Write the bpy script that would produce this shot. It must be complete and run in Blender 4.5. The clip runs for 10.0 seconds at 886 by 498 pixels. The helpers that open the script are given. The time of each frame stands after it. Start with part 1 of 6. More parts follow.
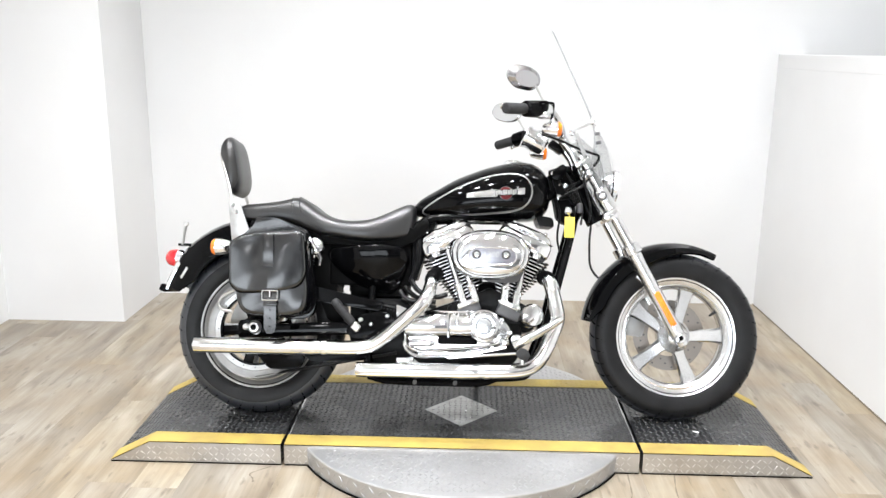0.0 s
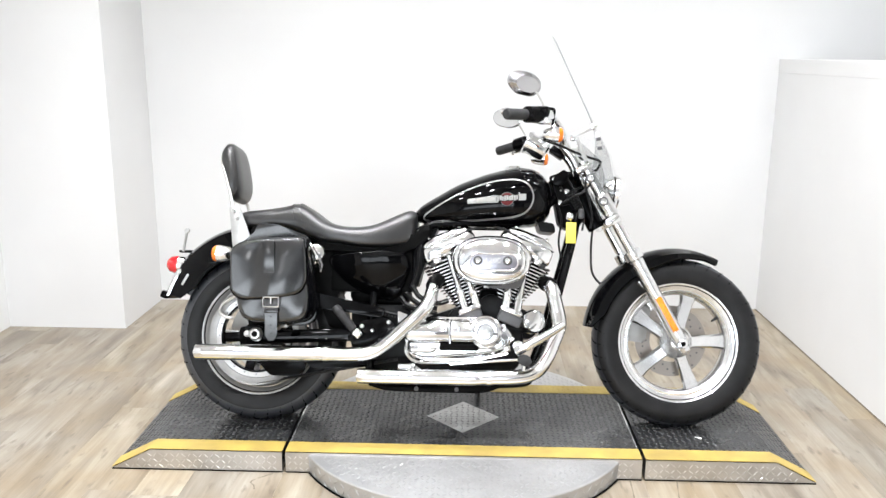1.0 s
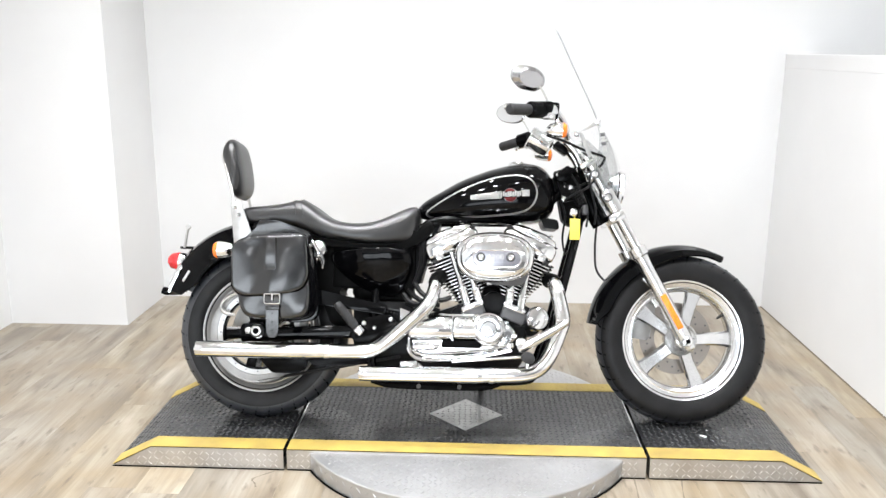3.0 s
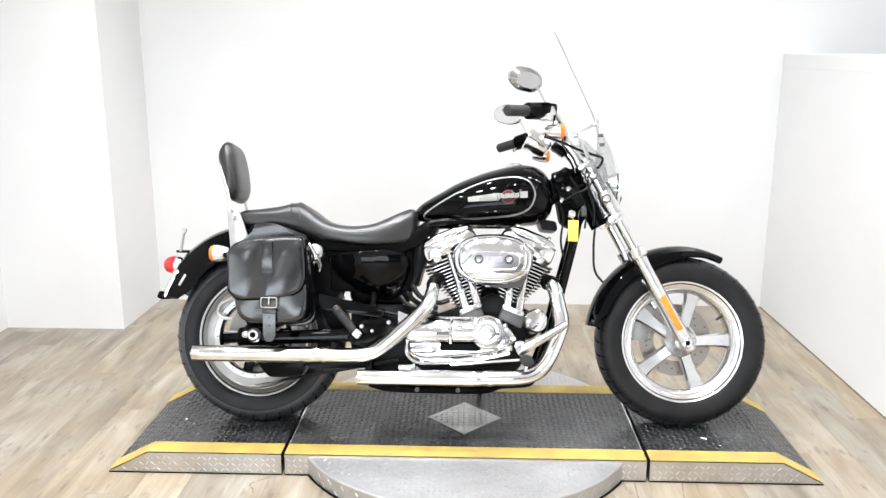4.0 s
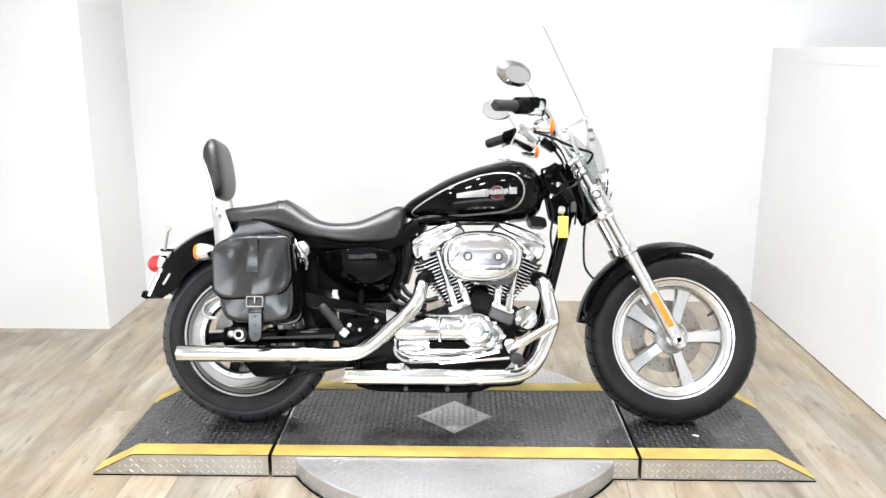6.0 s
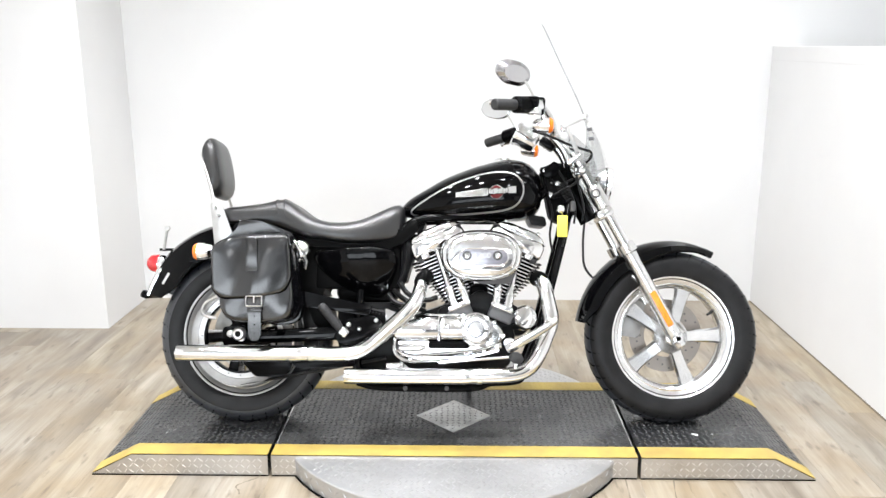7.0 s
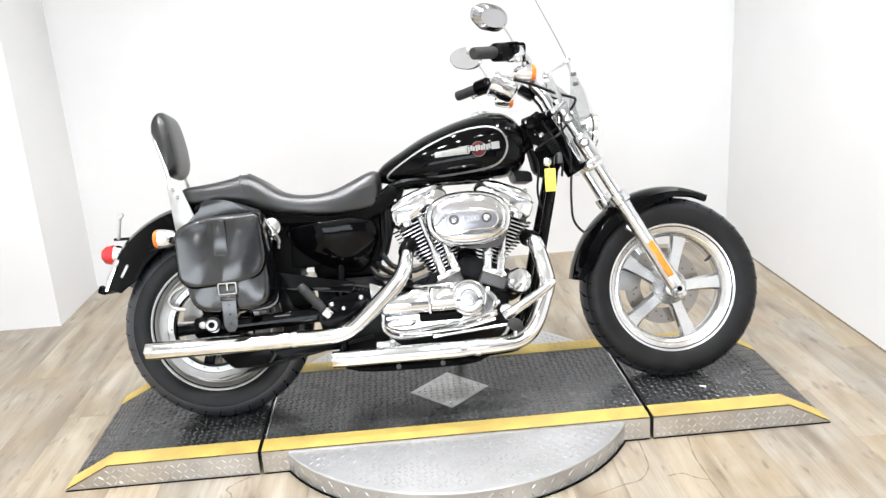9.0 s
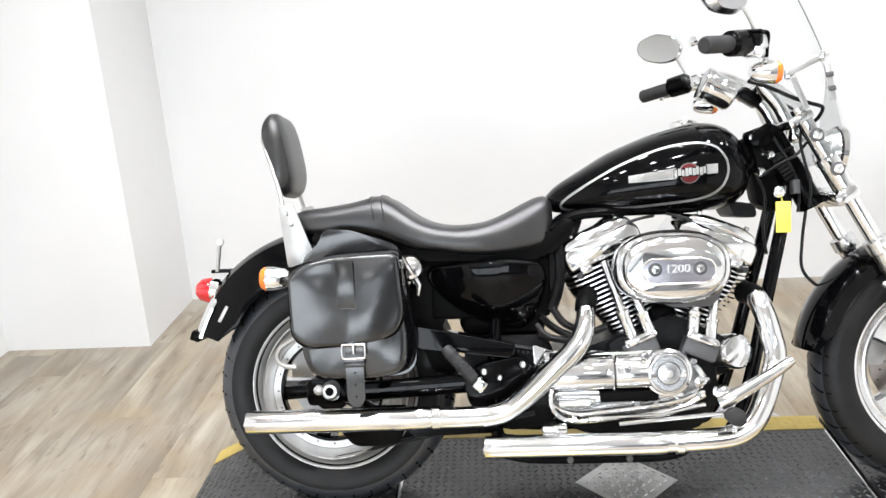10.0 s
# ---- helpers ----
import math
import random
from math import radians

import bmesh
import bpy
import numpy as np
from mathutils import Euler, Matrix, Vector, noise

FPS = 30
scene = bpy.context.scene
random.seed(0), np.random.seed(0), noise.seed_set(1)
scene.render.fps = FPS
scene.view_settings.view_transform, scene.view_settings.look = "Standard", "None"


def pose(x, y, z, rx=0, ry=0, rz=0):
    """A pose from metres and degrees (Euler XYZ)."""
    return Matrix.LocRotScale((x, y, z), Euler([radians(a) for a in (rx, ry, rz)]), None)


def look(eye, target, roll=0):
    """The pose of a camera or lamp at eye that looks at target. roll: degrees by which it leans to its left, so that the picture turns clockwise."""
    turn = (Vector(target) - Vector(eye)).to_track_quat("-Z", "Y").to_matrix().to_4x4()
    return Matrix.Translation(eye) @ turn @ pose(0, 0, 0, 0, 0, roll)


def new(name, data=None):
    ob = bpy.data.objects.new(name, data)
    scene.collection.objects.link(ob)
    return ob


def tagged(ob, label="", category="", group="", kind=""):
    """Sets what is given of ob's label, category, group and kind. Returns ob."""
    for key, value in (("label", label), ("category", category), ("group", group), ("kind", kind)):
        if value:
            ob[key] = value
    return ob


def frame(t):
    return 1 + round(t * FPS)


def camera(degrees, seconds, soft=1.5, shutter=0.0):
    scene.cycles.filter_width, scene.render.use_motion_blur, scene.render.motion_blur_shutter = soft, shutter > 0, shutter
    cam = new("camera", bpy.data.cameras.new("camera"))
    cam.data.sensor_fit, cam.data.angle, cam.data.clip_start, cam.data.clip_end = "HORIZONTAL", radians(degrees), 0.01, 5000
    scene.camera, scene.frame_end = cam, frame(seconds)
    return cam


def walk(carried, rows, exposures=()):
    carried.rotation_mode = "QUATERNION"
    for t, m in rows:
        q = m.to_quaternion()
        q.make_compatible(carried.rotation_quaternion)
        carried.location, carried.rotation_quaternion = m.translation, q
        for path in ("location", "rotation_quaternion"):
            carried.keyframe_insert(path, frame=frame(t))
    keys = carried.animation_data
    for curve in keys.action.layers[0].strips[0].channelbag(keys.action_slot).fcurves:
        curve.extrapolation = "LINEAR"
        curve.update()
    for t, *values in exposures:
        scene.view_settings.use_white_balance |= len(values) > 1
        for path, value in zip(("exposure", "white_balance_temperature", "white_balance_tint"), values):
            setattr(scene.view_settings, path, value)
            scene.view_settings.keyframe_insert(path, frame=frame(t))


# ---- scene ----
# ---- camera ----
cam = camera(56.31, 10.0, soft=1.45)
walk(cam, [
    (0, look((0.001, -2.865, 1.389), (-0.078, 0.049, 0.680), 0.67)),
    (0.5, look((0.006, -2.865, 1.395), (-0.068, 0.052, 0.699), 0.37)),
    (1, look((0.002, -2.859, 1.391), (-0.083, 0.059, 0.700), 0.48)),
    (1.5, look((0.009, -2.851, 1.386), (-0.086, 0.067, 0.695), 0.51)),
    (2, look((0.007, -2.847, 1.385), (-0.093, 0.068, 0.685), 0.57)),
    (2.5, look((0.008, -2.842, 1.384), (-0.092, 0.073, 0.681), 0.51)),
    (4, look((0.006, -2.817, 1.386), (-0.086, 0.099, 0.686), 0.18)),
    (4.5, look((0.006, -2.805, 1.389), (-0.067, 0.109, 0.680), 0.05)),
    (5, look((0.009, -2.794, 1.384), (-0.063, 0.123, 0.686), -0.07)),
    (5.5, look((0.011, -2.782, 1.379), (-0.049, 0.133, 0.670), 0.05)),
    (7, look((0.012, -2.778, 1.379), (-0.043, 0.135, 0.664), -0.04)),
    (7.5, look((0.010, -2.775, 1.376), (-0.054, 0.137, 0.656), -0.09)),
    (8, look((0.012, -2.757, 1.374), (-0.037, 0.154, 0.652), -0.11)),
    (8.3, look((-0.003, -2.740, 1.380), (-0.015, 0.165, 0.629), 0.02)),
    (8.5, look((-0.020, -2.711, 1.374), (0.008, 0.190, 0.610), -0.37)),
    (8.7, look((-0.069, -2.667, 1.371), (0.011, 0.219, 0.557), -2.05)),
    (9, look((-0.121, -2.573, 1.367), (0.021, 0.292, 0.488), -3.67)),
    (9.1, look((-0.132, -2.519, 1.361), (-0.023, 0.345, 0.474), -3.15)),
    (9.2, look((-0.137, -2.452, 1.353), (-0.114, 0.422, 0.489), -2.75)),
    (9.3, look((-0.142, -2.385, 1.352), (-0.245, 0.484, 0.500), -2.90)),
    (9.4, look((-0.149, -2.314, 1.355), (-0.386, 0.550, 0.494), -3.19)),
    (9.5, look((-0.174, -2.248, 1.365), (-0.466, 0.611, 0.504), -3.06)),
    (9.6, look((-0.199, -2.185, 1.369), (-0.513, 0.664, 0.486), -2.62)),
    (9.8, look((-0.251, -2.045, 1.352), (-0.554, 0.799, 0.442), -2.68)),
    (9.9, look((-0.292, -1.977, 1.351), (-0.540, 0.870, 0.440), -2.75)),
    (10, look((-0.330, -1.906, 1.358), (-0.509, 0.942, 0.432), -3.37)),
], exposures=[(0.0, 0.22), (2.7, 0.22), (4.4, 0.29), (8.5, 0.29), (9.2, 0.26), (10.0, 0.22)])

# ---- light ----
world = bpy.data.worlds.new("world")
scene.world = world
world.use_nodes = True
world.node_tree.nodes["Background"].inputs["Color"].default_value = (0.9, 0.95, 1.0, 1)
world.node_tree.nodes["Background"].inputs["Strength"].default_value = 0.2


def ceiling_and_fill_lamp(x, y, watts, size=0.15):
    lamp = bpy.data.lights.new("downlight_and_fill", "AREA")
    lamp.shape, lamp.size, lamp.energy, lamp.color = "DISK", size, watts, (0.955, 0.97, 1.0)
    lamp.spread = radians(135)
    new("downlight_and_fill", lamp).matrix_world = look((x, y, 2.88), (x, y, 0))


for lx in (-1.3, -0.65, 0.0, 0.65, 1.3):
    ceiling_and_fill_lamp(lx * 1.08 + 0.2, 0.35, 7.3)
    ceiling_and_fill_lamp(lx * 0.85 - 0.4, -0.7, 10.8)
    ceiling_and_fill_lamp(lx * 0.85 - 0.45, -1.9, 6.7)
# two added fill lamps that brighten the far right wall and corner
for ly in (0.6, -0.9):
    ceiling_and_fill_lamp(2.15, ly, 4.5)
# added fill lamps behind the camera, to brighten what the chrome reflects
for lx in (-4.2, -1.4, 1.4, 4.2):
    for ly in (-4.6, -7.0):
        ceiling_and_fill_lamp(lx, ly, 66, 0.6)


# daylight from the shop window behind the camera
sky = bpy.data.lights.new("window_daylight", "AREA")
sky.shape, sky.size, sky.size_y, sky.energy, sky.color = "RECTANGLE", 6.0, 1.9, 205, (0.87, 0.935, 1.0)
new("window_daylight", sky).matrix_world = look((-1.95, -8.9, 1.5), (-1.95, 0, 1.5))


# ---- materials ----
def material(name, color, rough=0.5, metal=0.0, coat=0.0, grain=None, bump=None, rough_var=0.0, alpha_ior=None, spec=0.5):
    """grain: (scale, second colour, amount[, stretch]); bump: (scale, strength[, detail])."""
    m = bpy.data.materials.new(name)
    m.use_nodes = True
    nt = m.node_tree
    b = nt.nodes["Principled BSDF"]
    b.inputs["Base Color"].default_value = (*color, 1)
    b.inputs["Roughness"].default_value = rough
    b.inputs["Metallic"].default_value = metal
    b.inputs["Coat Weight"].default_value = coat
    b.inputs["Coat Roughness"].default_value = 0.03
    b.inputs["Specular IOR Level"].default_value = spec
    co = nt.nodes.new("ShaderNodeTexCoord")
    if grain:
        n = nt.nodes.new("ShaderNodeTexNoise")
        n.inputs["Scale"].default_value, n.inputs["Detail"].default_value = grain[0], 6
        mp = nt.nodes.new("ShaderNodeMapping")
        mp.inputs["Scale"].default_value = grain[3] if len(grain) > 3 else (1, 1, 1)
        nt.links.new(co.outputs["Object"], mp.inputs["Vector"])
        nt.links.new(mp.outputs["Vector"], n.inputs["Vector"])
        r = nt.nodes.new("ShaderNodeMapRange")
        r.inputs["From Min"].default_value, r.inputs["From Max"].default_value = 0.35, 0.7
        r.inputs["To Max"].default_value = grain[2]
        nt.links.new(n.outputs["Fac"], r.inputs["Value"])
        mix = nt.nodes.new("ShaderNodeMix")
        mix.data_type = "RGBA"
        mix.inputs["A"].default_value, mix.inputs["B"].default_value = (*color, 1), (*grain[1], 1)
        nt.links.new(r.outputs["Result"], mix.inputs["Factor"])
        nt.links.new(mix.outputs["Result"], b.inputs["Base Color"])
    if rough_var:
        n2 = nt.nodes.new("ShaderNodeTexNoise")
        n2.inputs["Scale"].default_value, n2.inputs["Detail"].default_value = 9, 5
        nt.links.new(co.outputs["Object"], n2.inputs["Vector"])
        r2 = nt.nodes.new("ShaderNodeMapRange")
        r2.inputs["To Min"].default_value, r2.inputs["To Max"].default_value = max(0.0, rough - rough_var), rough + rough_var
        nt.links.new(n2.outputs["Fac"], r2.inputs["Value"])
        nt.links.new(r2.outputs["Result"], b.inputs["Roughness"])
    if bump:
        n3 = nt.nodes.new("ShaderNodeTexNoise")
        n3.inputs["Scale"].default_value, n3.inputs["Detail"].default_value = bump[0], bump[2] if len(bump) > 2 else 4
        nt.links.new(co.outputs["Object"], n3.inputs["Vector"])
        bp = nt.nodes.new("ShaderNodeBump")
        bp.inputs["Strength"].default_value, bp.inputs["Distance"].default_value = bump[1], 0.002
        nt.links.new(n3.outputs["Fac"], bp.inputs["Height"])
        nt.links.new(bp.outputs["Normal"], b.inputs["Normal"])
    return m


CHROME = material("chrome", (0.84, 0.845, 0.85), 0.09, 1.0, bump=(45, 0.025), rough_var=0.03)
SOFTCHROME = material("satin_chrome", (0.85, 0.855, 0.86), 0.2, 1.0, rough_var=0.05)
RIMGREY = material("satin_rim", (0.46, 0.46, 0.455), 0.36, 0.85, grain=(30, (0.34, 0.34, 0.335), 0.6), rough_var=0.08)
BRUSHED = material("polished_aluminium", (0.78, 0.785, 0.79), 0.22, 1.0, grain=(40, (0.62, 0.62, 0.63), 0.5), rough_var=0.08)
PULLEY = material("pulley_metal", (0.4, 0.4, 0.395), 0.45, 0.7, grain=(25, (0.28, 0.28, 0.275), 0.6))
PLATEBRIGHT = material("satin_bare_plate", (0.48, 0.48, 0.47), 0.38, 0.85, grain=(25, (0.68, 0.68, 0.68), 0.5))
# blue tint paints the window's reflection into the brushed metal
INSET = material("brushed_inset", (0.42, 0.42, 0.46), 0.3, 1.0, grain=(25, (0.32, 0.32, 0.37), 0.5, (1, 1, 8)))
STEEL = material("brushed_steel", (0.66, 0.65, 0.63), 0.34, 1.0, grain=(25, (0.5, 0.5, 0.49), 0.5, (1, 1, 8)))
GLOSS = material("black_paint", (0.0015, 0.0015, 0.0018), 0.05, 0.0, rough_var=0.02, spec=0.17)
SATIN = material("satin_black", (0.0012, 0.0012, 0.0014), 0.2, bump=(90, 0.1), rough_var=0.08, spec=0.08)
DARK = material("dark_casting", (0.003, 0.003, 0.0035), 0.36, grain=(30, (0.01, 0.01, 0.01), 0.6), bump=(180, 0.3), rough_var=0.1, spec=0.14)
ACRYLIC = material("polished_acrylic_edge", (0.22, 0.23, 0.23), 0.2)
GREY = material("grey_casting", (0.1, 0.1, 0.105), 0.45, 0.4, grain=(40, (0.1, 0.1, 0.1), 0.6), bump=(150, 0.25))
# paler and bluer than the sidewall: the wall's sheen painted into the tread
TREADSHEEN = material("tread_sheen_rubber", (0.019, 0.021, 0.026), 0.4, grain=(12, (0.036, 0.04, 0.048), 0.8), bump=(90, 0.3), spec=0.8)
TYRE = material("tyre_rubber", (0.007, 0.007, 0.0076), 0.42, grain=(14, (0.015, 0.015, 0.0158), 0.7), bump=(90, 0.25), spec=0.24)
GROOVE = material("tread_groove", (0.003, 0.003, 0.003), 0.9, spec=0.1)
DISC = material("brake_steel", (0.33, 0.3, 0.275), 0.36, 1.0, grain=(30, (0.3, 0.28, 0.26), 0.6))
RUBBER = material("grip_rubber", (0.015, 0.015, 0.016), 0.6, grain=(60, (0.03, 0.03, 0.031), 0.6), bump=(240, 0.4))
CABLE = material("cable_sheath", (0.003, 0.003, 0.0033), 0.35, bump=(200, 0.15), spec=0.25)
LEATHER = material("black_leather", (0.002, 0.0022, 0.003), 0.2, grain=(5, (0.004, 0.0045, 0.006), 0.9), bump=(240, 0.07, 6), rough_var=0.08, spec=1.0)
VINYL = material("seat_vinyl", (0.005, 0.005, 0.0055), 0.34, grain=(5, (0.012, 0.012, 0.0132), 0.7), bump=(320, 0.16, 6), rough_var=0.07, spec=1.0)
PADVINYL = material("backrest_vinyl", (0.004, 0.004, 0.0045), 0.33, grain=(6, (0.012, 0.012, 0.013), 0.7), bump=(320, 0.15, 6), rough_var=0.06, spec=1.0)
SHELL = material("mirror_shell_chrome", (0.5, 0.5, 0.51), 0.14, 1.0, rough_var=0.04)
SILVER = material("silver_pinstripe", (0.3, 0.3, 0.297), 0.35, 0.5)
BADGE = material("badge_silver", (0.82, 0.82, 0.81), 0.22, 0.35, grain=(120, (0.6, 0.6, 0.6), 0.5))
RED = material("badge_red", (0.2, 0.012, 0.016), 0.3, coat=0.6)
REDLENS = material("red_lens", (0.62, 0.015, 0.02), 0.15, coat=1.0)
AMBER = material("amber_lens", (0.9, 0.2, 0.012), 0.18, coat=1.0)
REFLECTOR = material("amber_reflector", (0.85, 0.2, 0.01), 0.25, coat=0.6, grain=(160, (0.9, 0.36, 0.02), 0.8))
TAGYELLOW = material("yellow_tag", (0.8, 0.68, 0.1), 0.55)
LAMPGLASS = material("lamp_glass", (0.5, 0.52, 0.54), 0.06, 0.3, coat=1.0)
FACE = material("dial_face", (0.02, 0.02, 0.022), 0.2, coat=0.8)
FIN = material("fin_black", (0.002, 0.002, 0.002), 0.5, spec=0.07)
WALL = material("white_wall_paint", (0.82, 0.822, 0.822), 0.65, grain=(1.1, (0.75, 0.752, 0.753), 0.8), bump=(220, 0.12))
# greyer than the other walls: the far wall's shade put into its colour
WALLSHADE = material("shaded_wall_paint", (0.78, 0.78, 0.77), 0.8, grain=(1.5, (0.72, 0.72, 0.71), 0.6), bump=(220, 0.12))
# unseen walls and floor, coloured dark so that the chrome mirrors darker tones
SHOWROOM = material("showroom_wall", (0.42, 0.42, 0.425), 0.8, grain=(0.8, (0.32, 0.32, 0.325), 0.8))
# dark surface behind the camera, met only in reflections
UNSEENDARK = material("unseen_dark_surface", (0.09, 0.09, 0.095), 0.6, grain=(1.2, (0.16, 0.16, 0.16), 0.7))
SHOWFLOOR = material("showroom_floor", (0.13, 0.125, 0.12), 0.5, grain=(1.0, (0.09, 0.09, 0.085), 0.8))
BED = material("joint_bed", (0.08, 0.07, 0.06), 0.9)
CAULK = material("wall_foot_joint", (0.2, 0.17, 0.13), 0.9)
CEIL = material("ceiling_paint", (0.8, 0.8, 0.8), 0.85, grain=(2, (0.7, 0.7, 0.7), 0.5), bump=(90, 0.2))
PLATEBLACK = material("black_tread_plate", (0.009, 0.0092, 0.0096), 0.27, grain=(3.5, (0.022, 0.0225, 0.0235), 0.9), bump=(140, 0.25), rough_var=0.14, spec=0.72)
LUGBLACK = material("rubbed_black_lug", (0.026, 0.027, 0.029), 0.24, grain=(6, (0.075, 0.077, 0.08), 0.9), rough_var=0.1, spec=0.9)
PLATEALU = material("bare_tread_plate", (0.57, 0.57, 0.575), 0.38, 0.72, grain=(5, (0.42, 0.42, 0.415), 0.85), bump=(120, 0.2), rough_var=0.1)
LUGBARE = material("rubbed_tread_lug", (0.86, 0.86, 0.87), 0.26, 0.8, grain=(20, (0.55, 0.55, 0.55), 0.6))
LUGSIDE = material("side_tread_lug", (0.84, 0.83, 0.82), 0.3, 0.85, grain=(14, (0.5, 0.48, 0.45), 0.8))
LUGALU = material("bare_tread_lug", (0.58, 0.58, 0.585), 0.28, 0.85, grain=(12, (0.4, 0.4, 0.4), 0.7))
# brownish tint covers both dirt and the floor's reflection, painted in
SIDEPLATE = material("dirty_floor_tinted_plate", (0.62, 0.6, 0.575), 0.36, 0.85, grain=(7, (0.42, 0.395, 0.36), 0.85), bump=(120, 0.2), rough_var=0.1)
DIAMOND = material("worn_bare_plate", (0.62, 0.62, 0.61), 0.4, 0.6, grain=(30, (0.4, 0.4, 0.39), 0.7), bump=(90, 0.2), rough_var=0.1)


def front_grey_plate():
    """The black tread plate, mottled lighter grey over its front half."""
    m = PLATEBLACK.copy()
    m.name = "front_grey_tread_plate"
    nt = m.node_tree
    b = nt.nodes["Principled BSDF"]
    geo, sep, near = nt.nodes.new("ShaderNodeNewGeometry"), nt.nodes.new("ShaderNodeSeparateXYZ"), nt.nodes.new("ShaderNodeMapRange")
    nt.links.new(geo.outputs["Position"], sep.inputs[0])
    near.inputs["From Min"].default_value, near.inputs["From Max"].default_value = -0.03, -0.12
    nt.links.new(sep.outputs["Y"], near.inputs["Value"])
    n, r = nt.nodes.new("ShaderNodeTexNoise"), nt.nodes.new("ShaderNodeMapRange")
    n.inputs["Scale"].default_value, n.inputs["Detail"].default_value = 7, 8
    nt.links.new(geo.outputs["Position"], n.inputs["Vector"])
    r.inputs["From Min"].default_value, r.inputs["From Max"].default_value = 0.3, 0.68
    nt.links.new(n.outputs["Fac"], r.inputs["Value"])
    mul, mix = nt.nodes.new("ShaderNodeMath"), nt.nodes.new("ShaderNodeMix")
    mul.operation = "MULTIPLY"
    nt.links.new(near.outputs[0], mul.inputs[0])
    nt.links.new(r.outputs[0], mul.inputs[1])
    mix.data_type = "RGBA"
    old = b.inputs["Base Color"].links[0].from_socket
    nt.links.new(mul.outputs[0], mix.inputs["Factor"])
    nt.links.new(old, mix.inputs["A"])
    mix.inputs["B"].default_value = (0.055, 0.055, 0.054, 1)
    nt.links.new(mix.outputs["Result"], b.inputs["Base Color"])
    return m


PLATEFRONTGREY = front_grey_plate()
YELLOW = material("yellow_edge_paint", (0.52, 0.385, 0.095), 0.5, grain=(9, (0.34, 0.245, 0.075), 0.9), bump=(110, 0.2))
MIRROR = material("mirror_glass", (0.72, 0.73, 0.74), 0.0, 1.0)

GLASS = bpy.data.materials.new("clear_windshield")
GLASS.use_nodes = True
gt = GLASS.node_tree
gt.nodes.remove(gt.nodes["Principled BSDF"])
clear, shine, mixed, facing, gloss, small = (gt.nodes.new(k) for k in ("ShaderNodeBsdfTransparent", "ShaderNodeBsdfGlossy", "ShaderNodeMixShader", "ShaderNodeLayerWeight", "ShaderNodeMath", "ShaderNodeMath"))
clear.inputs["Color"].default_value = (0.994, 0.995, 0.995, 1)
shine.inputs["Roughness"].default_value = 0.03
facing.inputs["Blend"].default_value = 0.5
gloss.operation, small.operation = "POWER", "MULTIPLY_ADD"
gloss.inputs[1].default_value = 4.0
small.inputs[1].default_value, small.inputs[2].default_value = 0.14, 0.006
gt.links.new(facing.outputs["Facing"], gloss.inputs[0])
gt.links.new(gloss.outputs[0], small.inputs[0])
gt.links.new(small.outputs[0], mixed.inputs[0])
gt.links.new(clear.outputs[0], mixed.inputs[1])
gt.links.new(shine.outputs[0], mixed.inputs[2])
gt.links.new(mixed.outputs[0], gt.nodes["Material Output"].inputs["Surface"])


# darker copy of the clear windshield for its lower wings
GREYGLASS = GLASS.copy()
GREYGLASS.name = "grey_acrylic"
GREYGLASS.node_tree.nodes["Transparent BSDF"].inputs["Color"].default_value = (0.71, 0.72, 0.724, 1)


